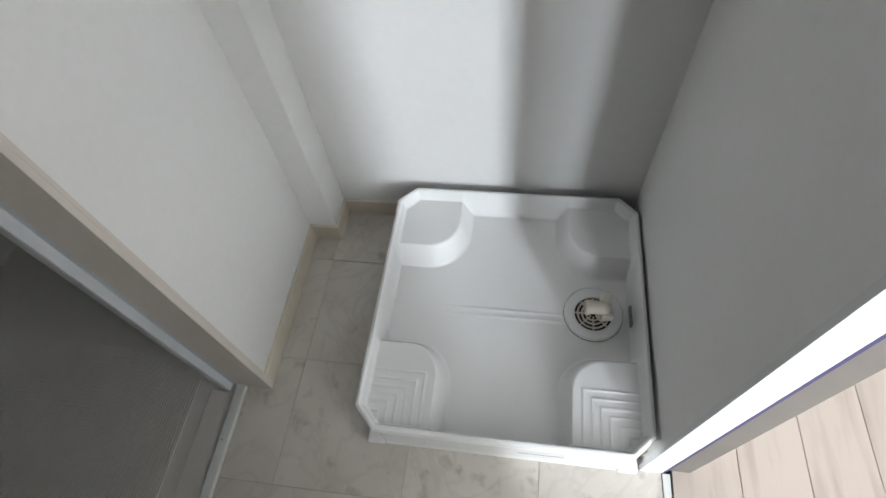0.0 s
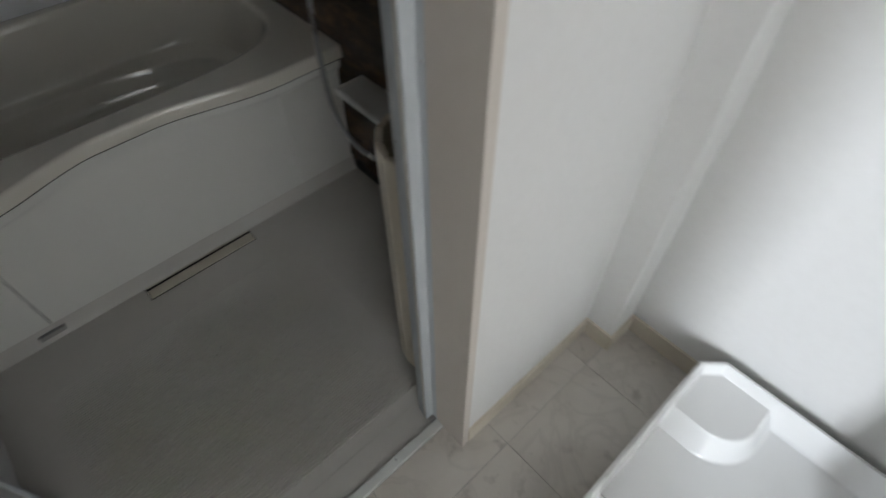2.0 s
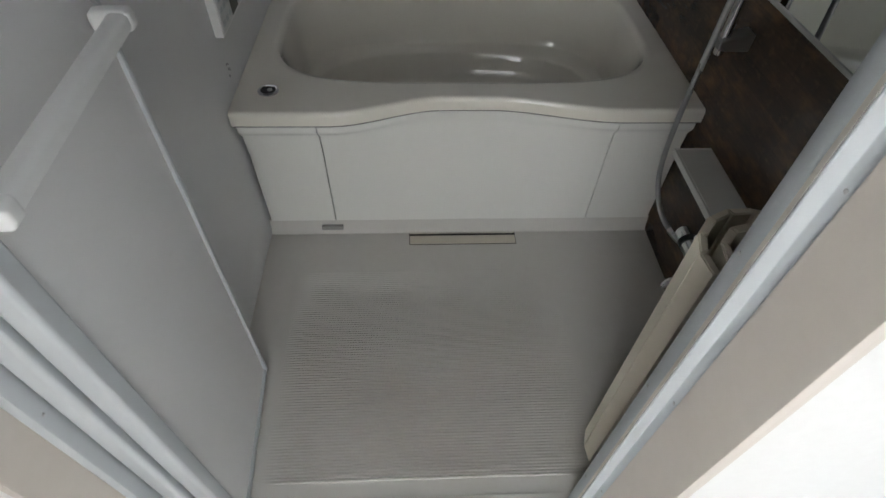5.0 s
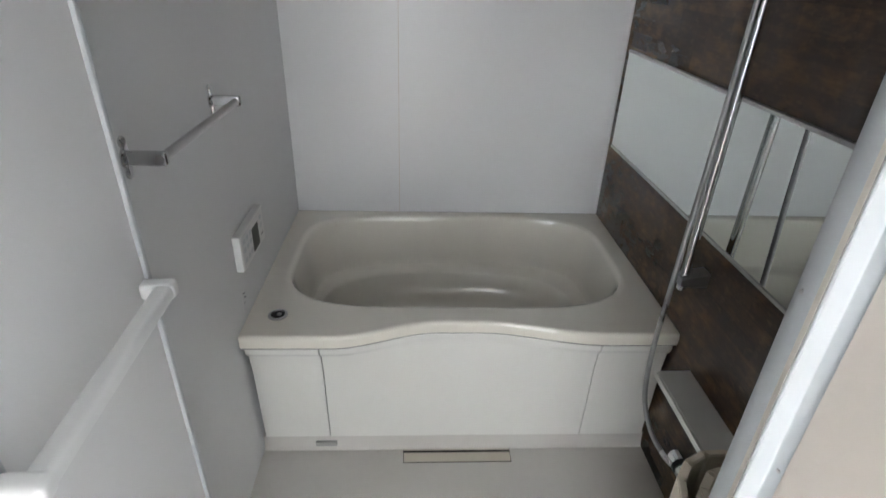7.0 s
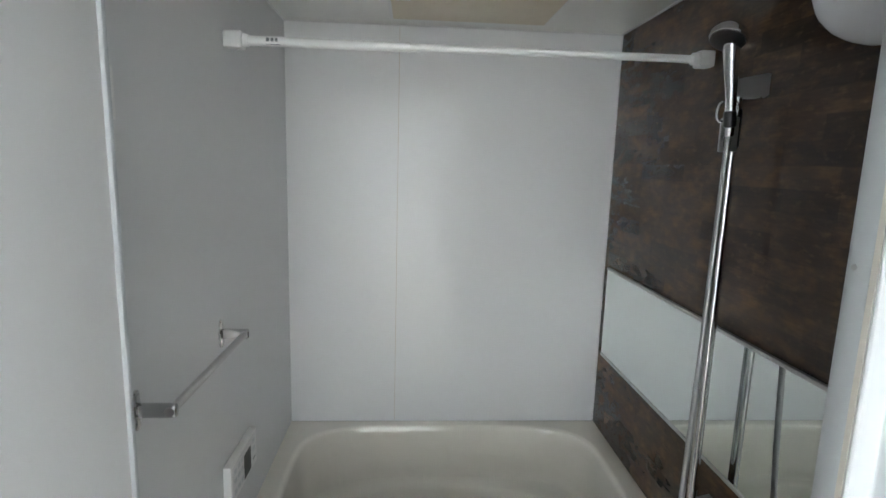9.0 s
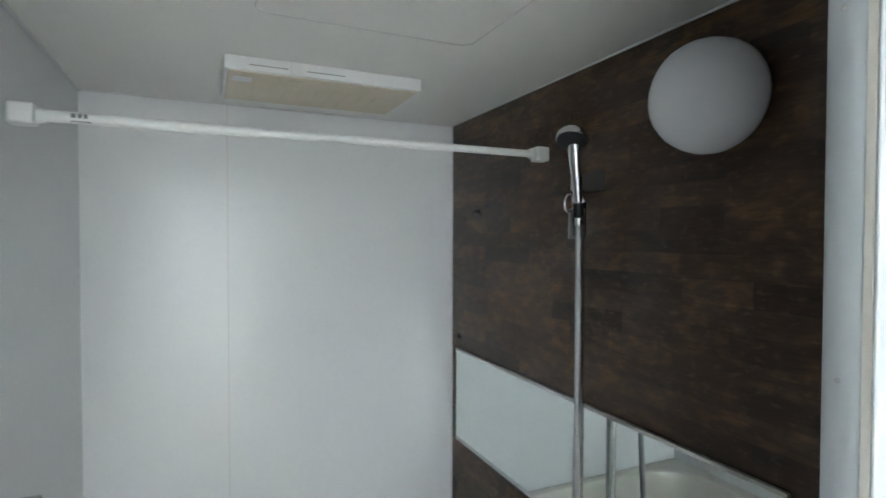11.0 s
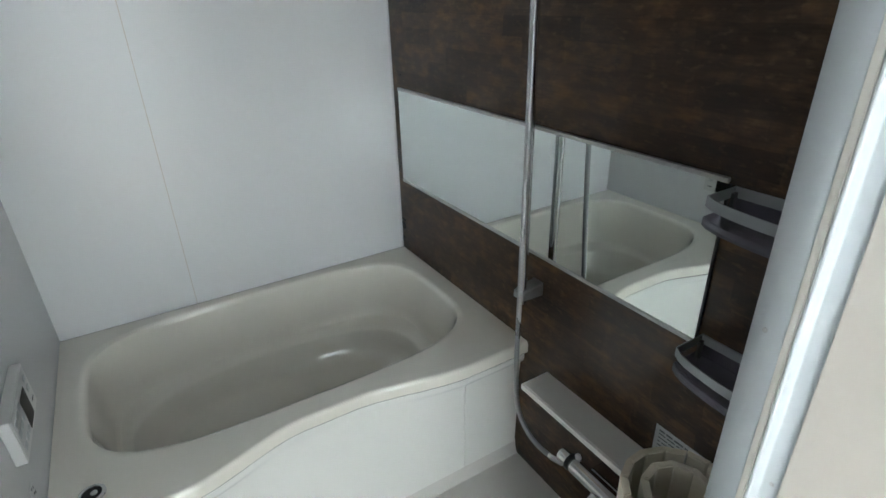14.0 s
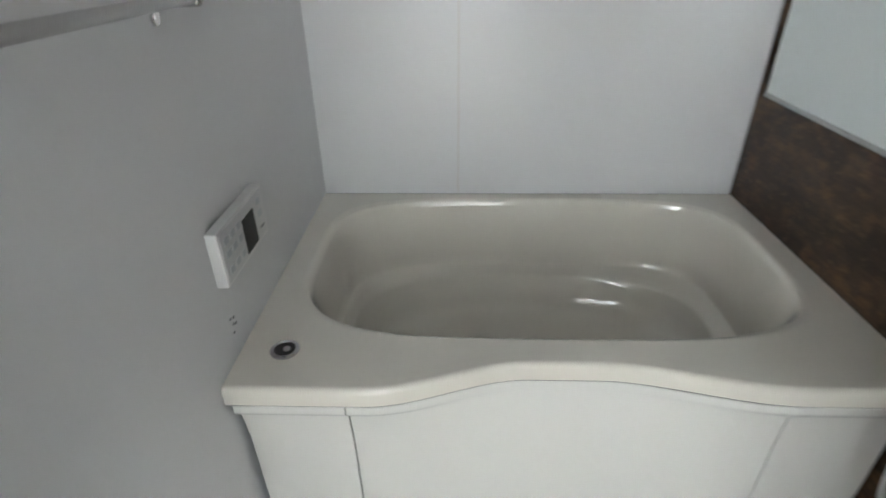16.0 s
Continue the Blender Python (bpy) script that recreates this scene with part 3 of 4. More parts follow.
def build_tub():
    tub = thing("bathtub", (0.6, 1.2, 0.05), "ivory acrylic bathtub with a wavy front rim, built in", "bathtub")
    bm = bmesh.new()
    cx, cy = 0.6, 1.258
    gap = 0.002

    def ring(inset, z, lip=0.0):
        pts = []
        for x, u in tub_outline():
            y0 = front_line(x) + inset - lip
            y = y0 if u is None else y0 + (DEEP - gap - inset - y0) * u
            pts.append(Vector((min(max(x, gap), WIDE - gap), y, z)))
        return pts

    def basin(hx, hy0, hy1, z, power, shift=0.0):
        pts = []
        for p in ring(0, z):
            a = math.atan2((p.y - cy) / 0.345, (p.x - cx) / 0.6)
            c, s = math.cos(a), math.sin(a)
            r = (abs(c) ** power + abs(s) ** power) ** (-1 / power)
            hy = hy1 if s > 0 else hy0
            pts.append(Vector((cx + shift + hx * r * c, cy + hy * r * s, z)))
        return pts

    loops = [
        ring(0.03, RIM - 0.040), ring(0.004, RIM - 0.040), ring(0.0, RIM - 0.037), ring(0.0, RIM - 0.012), ring(0.002, RIM - 0.005), ring(0.006, RIM - 0.001), ring(0.012, RIM),
        basin(0.548, 0.342, 0.303, RIM, 4.2), basin(0.540, 0.334, 0.296, RIM - 0.0015, 4.1), basin(0.533, 0.327, 0.290, RIM - 0.006, 4.0), basin(0.527, 0.321, 0.285, RIM - 0.020, 4.0),
        basin(0.515, 0.308, 0.277, RIM - 0.090, 3.9), basin(0.506, 0.296, 0.272, RIM - 0.170, 3.7), basin(0.500, 0.290, 0.266, RIM - 0.197, 3.6), basin(0.495, 0.285, 0.260, RIM - 0.205, 3.4),
        basin(0.478, 0.264, 0.246, RIM - 0.212, 2.8, -0.006), basin(0.464, 0.258, 0.234, RIM - 0.217, 2.5, -0.01), basin(0.456, 0.253, 0.227, RIM - 0.226, 2.4, -0.012), basin(0.440, 0.243, 0.214, RIM - 0.262, 2.4, -0.012), basin(0.424, 0.231, 0.201, RIM - 0.288, 2.4, -0.012), basin(0.402, 0.216, 0.186, RIM - 0.303, 2.4, -0.01), basin(0.37, 0.19, 0.16, RIM - 0.311, 2.4, -0.008), basin(0.2, 0.1, 0.08, RIM - 0.315, 2.4),
    ]
    rings = [[bm.verts.new(p) for p in loop] for loop in loops]
    n = len(rings[0])
    for a, b in zip(rings, rings[1:]):
        for k in range(n):
            bm.faces.new((a[k], a[(k + 1) % n], b[(k + 1) % n], b[k]))
    bm.faces.new(rings[-1])
    part("basin", bm, TUB, tub, crease=60)

    def apron(x0, x1):
        bm = bmesh.new()
        steps = max(int((x1 - x0) / 0.02), 4)
        cols = []
        for i in range(steps + 1):
            x = x0 + (x1 - x0) * i / steps
            top, mid = front_line(x), 0.812 + 0.35 * (front_line(x) - RIM_FRONT)
            prof = [(top + 0.03, RIM - 0.042), (top + 0.005, RIM - 0.042), (top + 0.003, RIM - 0.044), (top + 0.003, RIM - 0.056), (top + 0.006, RIM - 0.066), (top * 0.6 + mid * 0.4 + 0.012, RIM - 0.084), (mid + 0.006, 0.32), (0.823 + 0.25 * (mid - 0.812), 0.18), (0.829, 0.058), (0.832, 0.054), (0.86, 0.054)]
            cols.append([bm.verts.new((x, y, z)) for y, z in prof])
        for a, b in zip(cols, cols[1:]):
            for k in range(len(a) - 1):
                bm.faces.new((a[k], b[k], b[k + 1], a[k + 1]))
        bm.faces.new(cols[0]), bm.faces.new(cols[-1][::-1])
        return bm

    for name, x0, x1 in (("side_panel", 0.012, 0.2064), ("front_panel", 0.2096, 0.9866), ("side_panel", 0.9886, 1.188)):
        part(name, apron(x0, x1), APRON, tub, "ivory apron panel")
    bm = bmesh.new()
    rows = [[bm.verts.new((x, front_line(x) + 0.0045 + dy, z)) for dy, z in ((0, RIM - 0.0398), (0, RIM - 0.0428), (0.02, RIM - 0.0428), (0.02, RIM - 0.0398))] for x in (0.006 + 1.188 * k / 80 for k in range(81))]
    for a, b in zip(rows, rows[1:]):
        for k in range(4):
            bm.faces.new((a[k], b[k], b[(k + 1) % 4], a[(k + 1) % 4]))
    part("joint", bm, DARK_GAP, tub, "dark joint under the rim")
    # added near-black sheet, stands in for the shade seen through the panel gaps
    part("shade_liner", block(0.004, 1.196, 0.905, 0.911, 0.053, RIM - 0.056), DARK_GAP, tub, "near-black sheet for the shade behind the panels")
    plug = part("plug_button", lathe(bmesh.new(), (0.083, 0.884, RIM - 0.002), (0, 0, 1), [(0.027, 0), (0.027, 0.004), (0.024, 0.006), (0.0195, 0.006), (0.0185, 0.0035), (0.0, 0.0034)], 32), CHROME, tub, "chrome ring of the plug button")
    part("button", lathe(bmesh.new(), (0.083, 0.884, RIM - 0.002), (0, 0, 1), [(0.0183, 0.0034), (0.0183, 0.0042), (0.0, 0.0045)], 28), BLACK, plug, "dark button")
    part("button_cap", lathe(bmesh.new(), (0.087, 0.884, RIM - 0.002), (0, 0, 1), [(0.0065, 0.0044), (0.0065, 0.0065), (0.005, 0.0075), (0.0, 0.0075)], 20), STEEL, plug, "small steel cap")
    part("vent", block(0.160, 0.226, 0.826, 0.837, 0.016, 0.032, 0.002), RUBBER, tub, "small grey vent slot")
    return tub


build_tub()

# floor drain cover before the tub
drain = thing("floor_drain_cover", (0.6, 0.79, 0.0), "pale flush drain cover with a dark slot before the tub", "drain cover")
part("recess", block(0.4325, 0.7695, 0.7735, 0.8245, 0.0002, 0.0012), DARK_GAP, drain, "dark joint round the cover")
part("plate", block(0.4345, 0.7675, 0.7755, 0.8085, 0.0005, 0.0045, 0.0012), COVER, drain)
part("lip", block(0.4345, 0.7675, 0.8190, 0.8235, 0.0005, 0.0030, 0.001), COVER, drain)

# ---- long mirror ----
mirror = thing("wall_mirror", (WIDE, 0.925, 0.94), "long horizontal frameless mirror with slim metal rails on the dark wall", "mirror")
part("glass", block(WIDE - 0.0075, WIDE - 0.001, 0.304, 1.546, 0.782, 1.106), MIRROR, mirror, "clear mirror glass", smooth=False)
part("backing", block(WIDE - 0.006, WIDE - 0.0005, 0.300, 1.5500, 0.783, 1.105), BLACK, mirror, "dark mirror edge")
part("rail", block(WIDE - 0.011, WIDE - 0.0003, 0.304, 1.546, 1.1065, 1.116, 0.002), STEEL, mirror, "slim steel top rail")
part("rail", block(WIDE - 0.011, WIDE - 0.0003, 0.304, 1.546, 0.772, 0.7815, 0.002), STEEL, mirror, "slim steel bottom rail")

# ---- shower: slide bar, holder, hand shower, hose ----
bar = thing("shower_slide_bar", (WIDE, 0.769, 0.64), "chrome shower slide bar on two wall brackets", "slide bar")
part("pole", tube(bmesh.new(), [(1.143, 0.769, 0.645), (1.143, 0.769, 0.648), (1.143, 0.769, 1.672), (1.143, 0.769, 1.675)], [0.0100, 0.0115, 0.0115, 0.0100], 20), CHROME, bar, "chrome pole")
for z, tall in ((0.675, 0.032), (1.663, 0.044)):
    bm = bmesh.new()
    prof = [(WIDE - 0.0005, tall / 2 + 0.008), (1.145, tall / 2 - 0.004), (1.128, tall / 2 - 0.008), (1.128, -tall / 2 + 0.002), (WIDE - 0.0005, -tall / 2)]
    rows = [[bm.verts.new((x, y, z + dz)) for x, dz in prof] for y in (0.749, 0.789)]
    for k in range(5):
        bm.faces.new((rows[0][k], rows[0][(k + 1) % 5], rows[1][(k + 1) % 5], rows[1][k]))
    bm.faces.new(rows[0]), bm.faces.new(rows[1][::-1])
    bmesh.ops.bevel(bm, geom=list(bm.edges), offset=0.002, segments=2, affect="EDGES")
    part("bracket", bm, SATIN, bar, "satin wall bracket")
holder = part("slider", block(1.127, 1.153, 0.756, 0.782, 1.535, 1.620, 0.006, 3), BLACK, bar, "dark slider body")
for y in (0.752, 0.786):
    part("fork", block(1.122, 1.142, y - 0.003, y + 0.003, 1.528, 1.600, 0.002), STEEL, holder, "chrome fork plate")
    part("loop", tube(bmesh.new(), smooth_path([(1.120, y, 1.592), (1.113, y, 1.600), (1.112, y, 1.618), (1.119, y, 1.632), (1.130, y, 1.632), (1.136, y, 1.618), (1.134, y, 1.600), (1.120, y, 1.592)], 5), 0.0034, 12), CHROME, holder, "chrome side loop")
part("cradle", lathe(bmesh.new(), (1.119, 0.746, 1.578), (-0.14, -0.10, 1), [(0.010, 0), (0.0125, 0.003), (0.013, 0.030), (0.011, 0.034)], 24), BLACK, holder, "black hose cradle")

shower = thing("hand_shower", (1.11, 0.761, 1.55), "chrome hand shower with a dark spray face, resting in its holder", "shower head")
part("handle", tube(bmesh.new(), smooth_path([(1.119, 0.746, 1.572), (1.115, 0.743, 1.612), (1.109, 0.739, 1.655), (1.101, 0.735, 1.70), (1.094, 0.731, 1.748)], 6), [0.0085 + 0.0085 * (k / 24) ** 1.3 for k in range(25)], 20), CHROME, shower, "chrome handle")
way = Vector((-0.36, -0.30, -0.86)).normalized()
part("head", lathe(bmesh.new(), Vector((1.084, 0.726, 1.757)) - way * 0.002, way, [(0.0, -0.014), (0.018, -0.013), (0.030, -0.008), (0.036, 0.002), (0.0365, 0.010), (0.034, 0.014)], 36), CHROME, shower, "chrome head")
part("spray_face", lathe(bmesh.new(), Vector((1.084, 0.726, 1.757)) - way * 0.002, way, [(0.033, 0.012), (0.033, 0.016), (0.026, 0.0185), (0.0, 0.019)], 36), BLACK, shower, "dark spray face")

hose_line = smooth_path([(1.119, 0.746, 1.58), (1.113, 0.738, 1.46), (1.101, 0.722, 1.30), (1.097, 0.720, 1.10), (1.0896, 0.7145, 0.90), (1.081, 0.706, 0.70), (1.076, 0.702, 0.54), (1.082, 0.704, 0.41), (1.093, 0.698, 0.325), (1.103, 0.665, 0.272), (1.107, 0.615, 0.257), (1.112, 0.566, 0.262)], 10)
hose = thing("shower_hose", (1.11, 0.57, 0.26), "grey metal shower hose hanging beside the slide bar", "hose")
rings = []
for k in range(len(hose_line) - 1):
    for j in range(4):
        rings.append(hose_line[k].lerp(hose_line[k + 1], j / 4))
part("hose", tube(bmesh.new(), rings, [0.0068 if k % 2 else 0.0063 for k in range(len(rings))], 16), HOSE, hose, crease=60)
part("nut", lathe(bmesh.new(), hose_line[-1], hose_line[-4] - hose_line[-1], [(0.0085, -0.004), (0.0098, 0.0), (0.0098, 0.016), (0.0078, 0.020)], 20), CHROME, hose, "chrome end nut")
part("nut", lathe(bmesh.new(), hose_line[0], hose_line[3] - hose_line[0], [(0.0085, -0.004), (0.0095, 0.0), (0.0095, 0.018), (0.0076, 0.022)], 20), CHROME, hose, "chrome end nut")

# ---- tap and counter shelf ----
tap = thing("bath_tap", (1.14, 0.44, 0.26), "chrome thermostatic bath tap with a black collar under the shelf", "tap")
part("body", lathe(bmesh.new(), (1.125, 0.335, 0.285), (0, 1, 0), [(0.019, 0), (0.022, 0.004), (0.022, 0.17), (0.020, 0.176), (0.016, 0.178)], 28), CHROME, tap, "chrome body")
part("collar", lathe(bmesh.new(), (1.125, 0.513, 0.285), (0, 1, 0), [(0.021, 0), (0.0235, 0.002), (0.0235, 0.012), (0.021, 0.014)], 28), BLACK, tap, "black collar")
part("knob", lathe(bmesh.new(), (1.125, 0.527, 0.285), (0, 1, 0), [(0.020, 0), (0.021, 0.002), (0.021, 0.026), (0.018, 0.03), (0.0, 0.031)], 28), CHROME, tap, "chrome knob")
part("outlet", tube(bmesh.new(), smooth_path([(1.125, 0.535, 0.272), (1.119, 0.548, 0.262), (1.112, 0.566, 0.262)], 4), 0.0095, 14), CHROME, tap, "chrome hose nut")
part("spout", tube(bmesh.new(), smooth_path([(1.118, 0.42, 0.272), (1.095, 0.42, 0.262), (1.06, 0.42, 0.252), (1.05, 0.42, 0.235)], 6), 0.012, 16), CHROME, tap, "chrome spout")
part("wall_foot", block(1.14, WIDE - 0.0005, 0.37, 0.47, 0.27, 0.30, 0.006), CHROME, tap)
part("switch", lathe(bmesh.new(), (1.135, 0.505, 0.304), (-0.2, 0.2, 1), [(0.007, 0), (0.008, 0.003), (0.0075, 0.012), (0.004, 0.015), (0.0, 0.015)], 20), WHITE_PLASTIC, tap, "pale switch cap")

shelf = thing("counter_shelf", (WIDE, 0.53, 0.41), "narrow ivory shelf ledge over the tap on the dark wall", "shelf")
part("board", block(1.109, WIDE - 0.0005, 0.352, 0.706, 0.410, 0.424, 0.002, 2), APRON, shelf)
part("front_edge", block(1.102, 1.1088, 0.352, 0.706, 0.406, 0.4243, 0.003, 3), APRON, shelf, "rounded ivory front edge")
part("end_cap", block(1.103, WIDE - 0.0005, 0.7063, 0.710, 0.407, 0.4242, 0.0015, 2), APRON, shelf, "ivory end cap")

label = thing("notice_label", (WIDE, 0.267, 0.48), "pale printed notice label stuck on the dark wall", "label")
part("sheet", block(WIDE - 0.0012, WIDE - 0.0003, 0.182, 0.350, 0.440, 0.521), LABEL, label, smooth=False)
random.seed(11)
bm = bmesh.new()
for row in range(7):
    z = 0.512 - row * 0.0105
    y = 0.340
    while y > 0.19:
        step = random.uniform(0.006, 0.024)
        box(bm, WIDE - 0.0016, WIDE - 0.0012, max(y - step, 0.187), y, z - (0.0032 if row else 0.005), z)
        y -= step + 0.004
part("print", bm, INK, label, "rows of small grey print", smooth=False)

# ---- two smoked shelves beside the mirror ----


def corner_tray(z):
    tray = thing("wall_tray", (WIDE, 0.155, z), "smoked clear plastic wall tray with a pale metal rim", "tray", "wall trays")
    n = 16
    edge = []
    for k in range(n + 1):
        u = k / n
        y = 0.292 - 0.274 * u
        bow = 0.018 * math.sin(math.pi * u)
        edge.append((1.106 - bow + 0.012 * (abs(2 * u - 1) ** 8), y))
    line = [(WIDE - 0.001, 0.292)] + edge + [(WIDE - 0.001, 0.018)]

    def wall(low, high, thick):
        bm = bmesh.new()
        rows = []
        for k, (x, y) in enumerate(line):
            a, b = line[max(k - 1, 0)], line[min(k + 1, len(line) - 1)]
            d = Vector((b[0] - a[0], b[1] - a[1], 0)).normalized()
            nx, ny = d.y * thick, -d.x * thick
            rows.append([bm.verts.new(c) for c in ((x, y, low), (x, y, high), (x - nx, y - ny, high), (x - nx, y - ny, low))])
        for a, b in zip(rows, rows[1:]):
            for k in range(4):
                bm.faces.new((a[k], a[(k + 1) % 4], b[(k + 1) % 4], b[k]))
        bm.faces.new(rows[0]), bm.faces.new(rows[-1][::-1])
        return bm

    part("rim_band", wall(z - 0.008, z + 0.010, 0.0025), RIM_BAND, tray, "pale metal rim band")
    part("back_band", block(WIDE - 0.006, WIDE - 0.0007, 0.02, 0.290, z - 0.009, z + 0.010, 0.002), RIM_BAND, tray, "pale rim band along the wall")
    bm = bmesh.new()
    low = [bm.verts.new((x, y, z - 0.042)) for x, y in line]
    high = [bm.verts.new((x, y, z - 0.037)) for x, y in line]
    bm.faces.new(low), bm.faces.new(high)
    for k in range(len(line)):
        j = (k + 1) % len(line)
        bm.faces.new((low[k], low[j], high[j], high[k]))
    part("tray", bm, SMOKE, tray, "smoked clear plastic floor")
    part("skirt", wall(z - 0.037, z - 0.027, 0.002), SMOKE, tray, "smoked clear plastic side")
    part("back_plate", block(WIDE - 0.006, WIDE - 0.0007, 0.02, 0.290, z - 0.036, z - 0.0095, 0.001), SMOKE, tray, "smoked clear back plate")
    for y in (0.283, 0.03):
        part("post", block(WIDE - 0.024, WIDE - 0.012, y - 0.003, y + 0.003, z - 0.036, z + 0.004, 0.001), BLACK, tray, "dark post between rim and floor")
    return tray


first = corner_tray(1.094)
copy_thing(first, Matrix.Translation((WIDE, 0.155, 0.791)))

# ---- wall lamp, switched off ----
lamp = thing("wall_lamp", (WIDE, 0.42, 1.765), "round opal globe wall lamp, switched off, on the dark wall", "wall lamp")
part("base", lathe(bmesh.new(), (WIDE - 0.0005, 0.427, 1.781), (-1, 0, 0), [(0.068, 0), (0.07, 0.003), (0.07, 0.014), (0.066, 0.016)], 40), WHITE_PLASTIC, lamp)
part("shade", lathe(bmesh.new(), (WIDE - 0.012, 0.427, 1.781), (-1, 0, 0), [(0.084, 0), (0.092, 0.006), (0.098, 0.020), (0.1005, 0.040), (0.098, 0.062), (0.092, 0.082), (0.081, 0.101), (0.065, 0.116), (0.046, 0.126), (0.024, 0.132), (0.0, 0.134)], 56), OPAL, lamp, "opal plastic globe")

# ---- tension rod ----
rod = thing("tension_rod", (0.6, 0.99, 1.761), "white tension rod spanning the bath above the tub", "rod")
part("outer_tube", tube(bmesh.new(), [(0.03, 0.99, 1.761), (0.44, 0.99, 1.761), (0.442, 0.99, 1.761)], [0.0115, 0.0115, 0.0095], 18), WHITE_PLASTIC, rod)
part("inner_tube", tube(bmesh.new(), [(0.44, 0.99, 1.761), (1.17, 0.99, 1.761)], 0.0095, 18), WHITE_PLASTIC, rod)
for x0, x1, s in ((0.0005, 0.045, 1), (WIDE - 0.040, WIDE - 0.0005, -1)):
    cap = part("end_cap", block(x0, x1, 0.97, 1.01, 1.741, 1.781, 0.006, 3), WHITE_PLASTIC, rod, "white rubber end cap")
    a = x1 if s > 0 else x0
    part("collar", tube(bmesh.new(), [(a - s * 0.004, 0.99, 1.761), (a + s * 0.012, 0.99, 1.761)], [0.0155, 0.0145], 18), WHITE_PLASTIC, cap)
bm = bmesh.new()
for x0, x1 in ((0.10, 0.108), (0.111, 0.118), (0.121, 0.127)):
    box(bm, x0, x1, 0.9778, 0.9786, 1.759, 1.767)
part("print", bm, INK, rod, "small dark warning print", smooth=False)
part("print", block(0.10, 0.132, 0.9779, 0.9786, 1.7515, 1.7530), INK, rod, "small dark warning print", smooth=False)

# ---- ceiling fan and dryer unit ----
fan = thing("ceiling_dryer_unit", (0.62, 1.32, TOP), "white ceiling ventilation dryer unit with a beige grille below", "ventilation unit")
part("body", block(0.375, 0.868, 1.092, 1.385, TOP - 0.034, TOP - 0.0004, 0.004), WHITE_PLASTIC, fan)
part("grille", block(0.385, 0.858, 1.100, 1.377, TOP - 0.037, TOP - 0.033, 0.002), OLD_PLASTIC, fan, "dusty beige underside")
for k in range(9):
    part("slat", block(0.45 + k * 0.040, 0.476 + k * 0.040, 1.19, 1.36, TOP - 0.0382, TOP - 0.0365, 0.0006), OLD_PLASTIC, fan)
part("sensor", block(0.395, 0.44, 1.14, 1.175, TOP - 0.0390, TOP - 0.0365, 0.001), WHITE_PLASTIC, fan, "small white window")
part("slot", block(0.430, 0.520, 1.0912, 1.093, TOP - 0.0210, TOP - 0.0188), RUBBER, fan, "thin slot in the front")
part("slot", block(0.565, 0.660, 1.0912, 1.093, TOP - 0.0210, TOP - 0.0188), RUBBER, fan, "thin slot in the front")
catch = part("catch", block(0.526, 0.559, 1.0885, 1.093, TOP - 0.029, TOP - 0.010, 0.001), WHITE_PLASTIC, fan, "small front catch")
part("outline", block(0.5245, 0.5605, 1.1258, 1.1275, TOP - 0.0375, TOP - 0.0125), RUBBER, catch, "grey joint round the catch")

# ---- towel rail ----
rail = thing("towel_rail", (0.0, 0.70, 1.06), "chrome towel rail on the pale bath wall", "towel rail")
part("bar", tube(bmesh.new(), [(0.058, 0.482, 1.067), (0.058, 0.893, 1.067)], 0.008, 18), STEEL, rail, "satin steel bar")
for y in (0.49, 0.885):
    arm = part("bracket", block(0.004, 0.068, y - 0.0075, y + 0.0075, 1.0551, 1.079, 0.005, 3), CHROME, rail, "chrome bracket")
    part("plate", lathe(bmesh.new(), (0.0004, y, 1.067), (1, 0, 0), [(0.016, 0), (0.016, 0.003), (0.014, 0.005), (0.0, 0.005)], 24), CHROME, arm)
    for dz in (0.026, -0.026):
        part("ear", lathe(bmesh.new(), (0.0004, y, 1.067 + dz), (1, 0, 0), [(0.0095, 0), (0.0095, 0.0025), (0.008, 0.004), (0.003, 0.0042), (0.0, 0.003)], 18), CHROME, arm)
    part("web", block(0.0004, 0.006, y - 0.007, y + 0.007, 1.039, 1.095, 0.002), CHROME, arm)

# ---- bath control panel ----
panel = thing("bath_control_panel", (0.0, 0.975, 0.68), "white bath control panel with a dark display on the wall", "control panel")
part("case", block(0.0004, 0.021, 0.860, 1.070, 0.628, 0.730, 0.003, 3), WHITE_PLASTIC, panel)
part("face", block(0.0205, 0.0222, 0.866, 1.064, 0.634, 0.724, 0.0008), WHITE_TRIM, panel)
part("display", block(0.0218, 0.0228, 0.955, 1.012, 0.638, 0.706, 0.0003), LCD, panel, "dark display")
for y in (0.876, 0.903, 0.930, 1.030):
    for z in (0.652, 0.682, 0.706):
        if y > 1 and z < 0.66:
            continue
        part("key", block(0.0218, 0.0234, y, y + 0.018, z - 0.006, z + 0.006, 0.0006), ALU, panel, "small pale key")
part("print", block(0.0220, 0.0226, 1.030, 1.050, 0.652, 0.656), INK, panel, "short line of grey print", smooth=False)
sticker = thing("wall_sticker", (0.0, 0.885, 0.545), "small faint sticker with worn print on the wall", "sticker")
part("sheet", block(0.0003, 0.0009, 0.862, 0.900, 0.500, 0.562), BATH_WHITE, sticker, smooth=False)
bm = bmesh.new()
for y, z in ((0.872, 0.551), (0.884, 0.546), (0.878, 0.536), (0.887, 0.531), (0.874, 0.520)):
    box(bm, 0.0008, 0.0013, y, y + 0.006, z, z + 0.005)
part("print", bm, INK, sticker, "worn grey print", smooth=False)

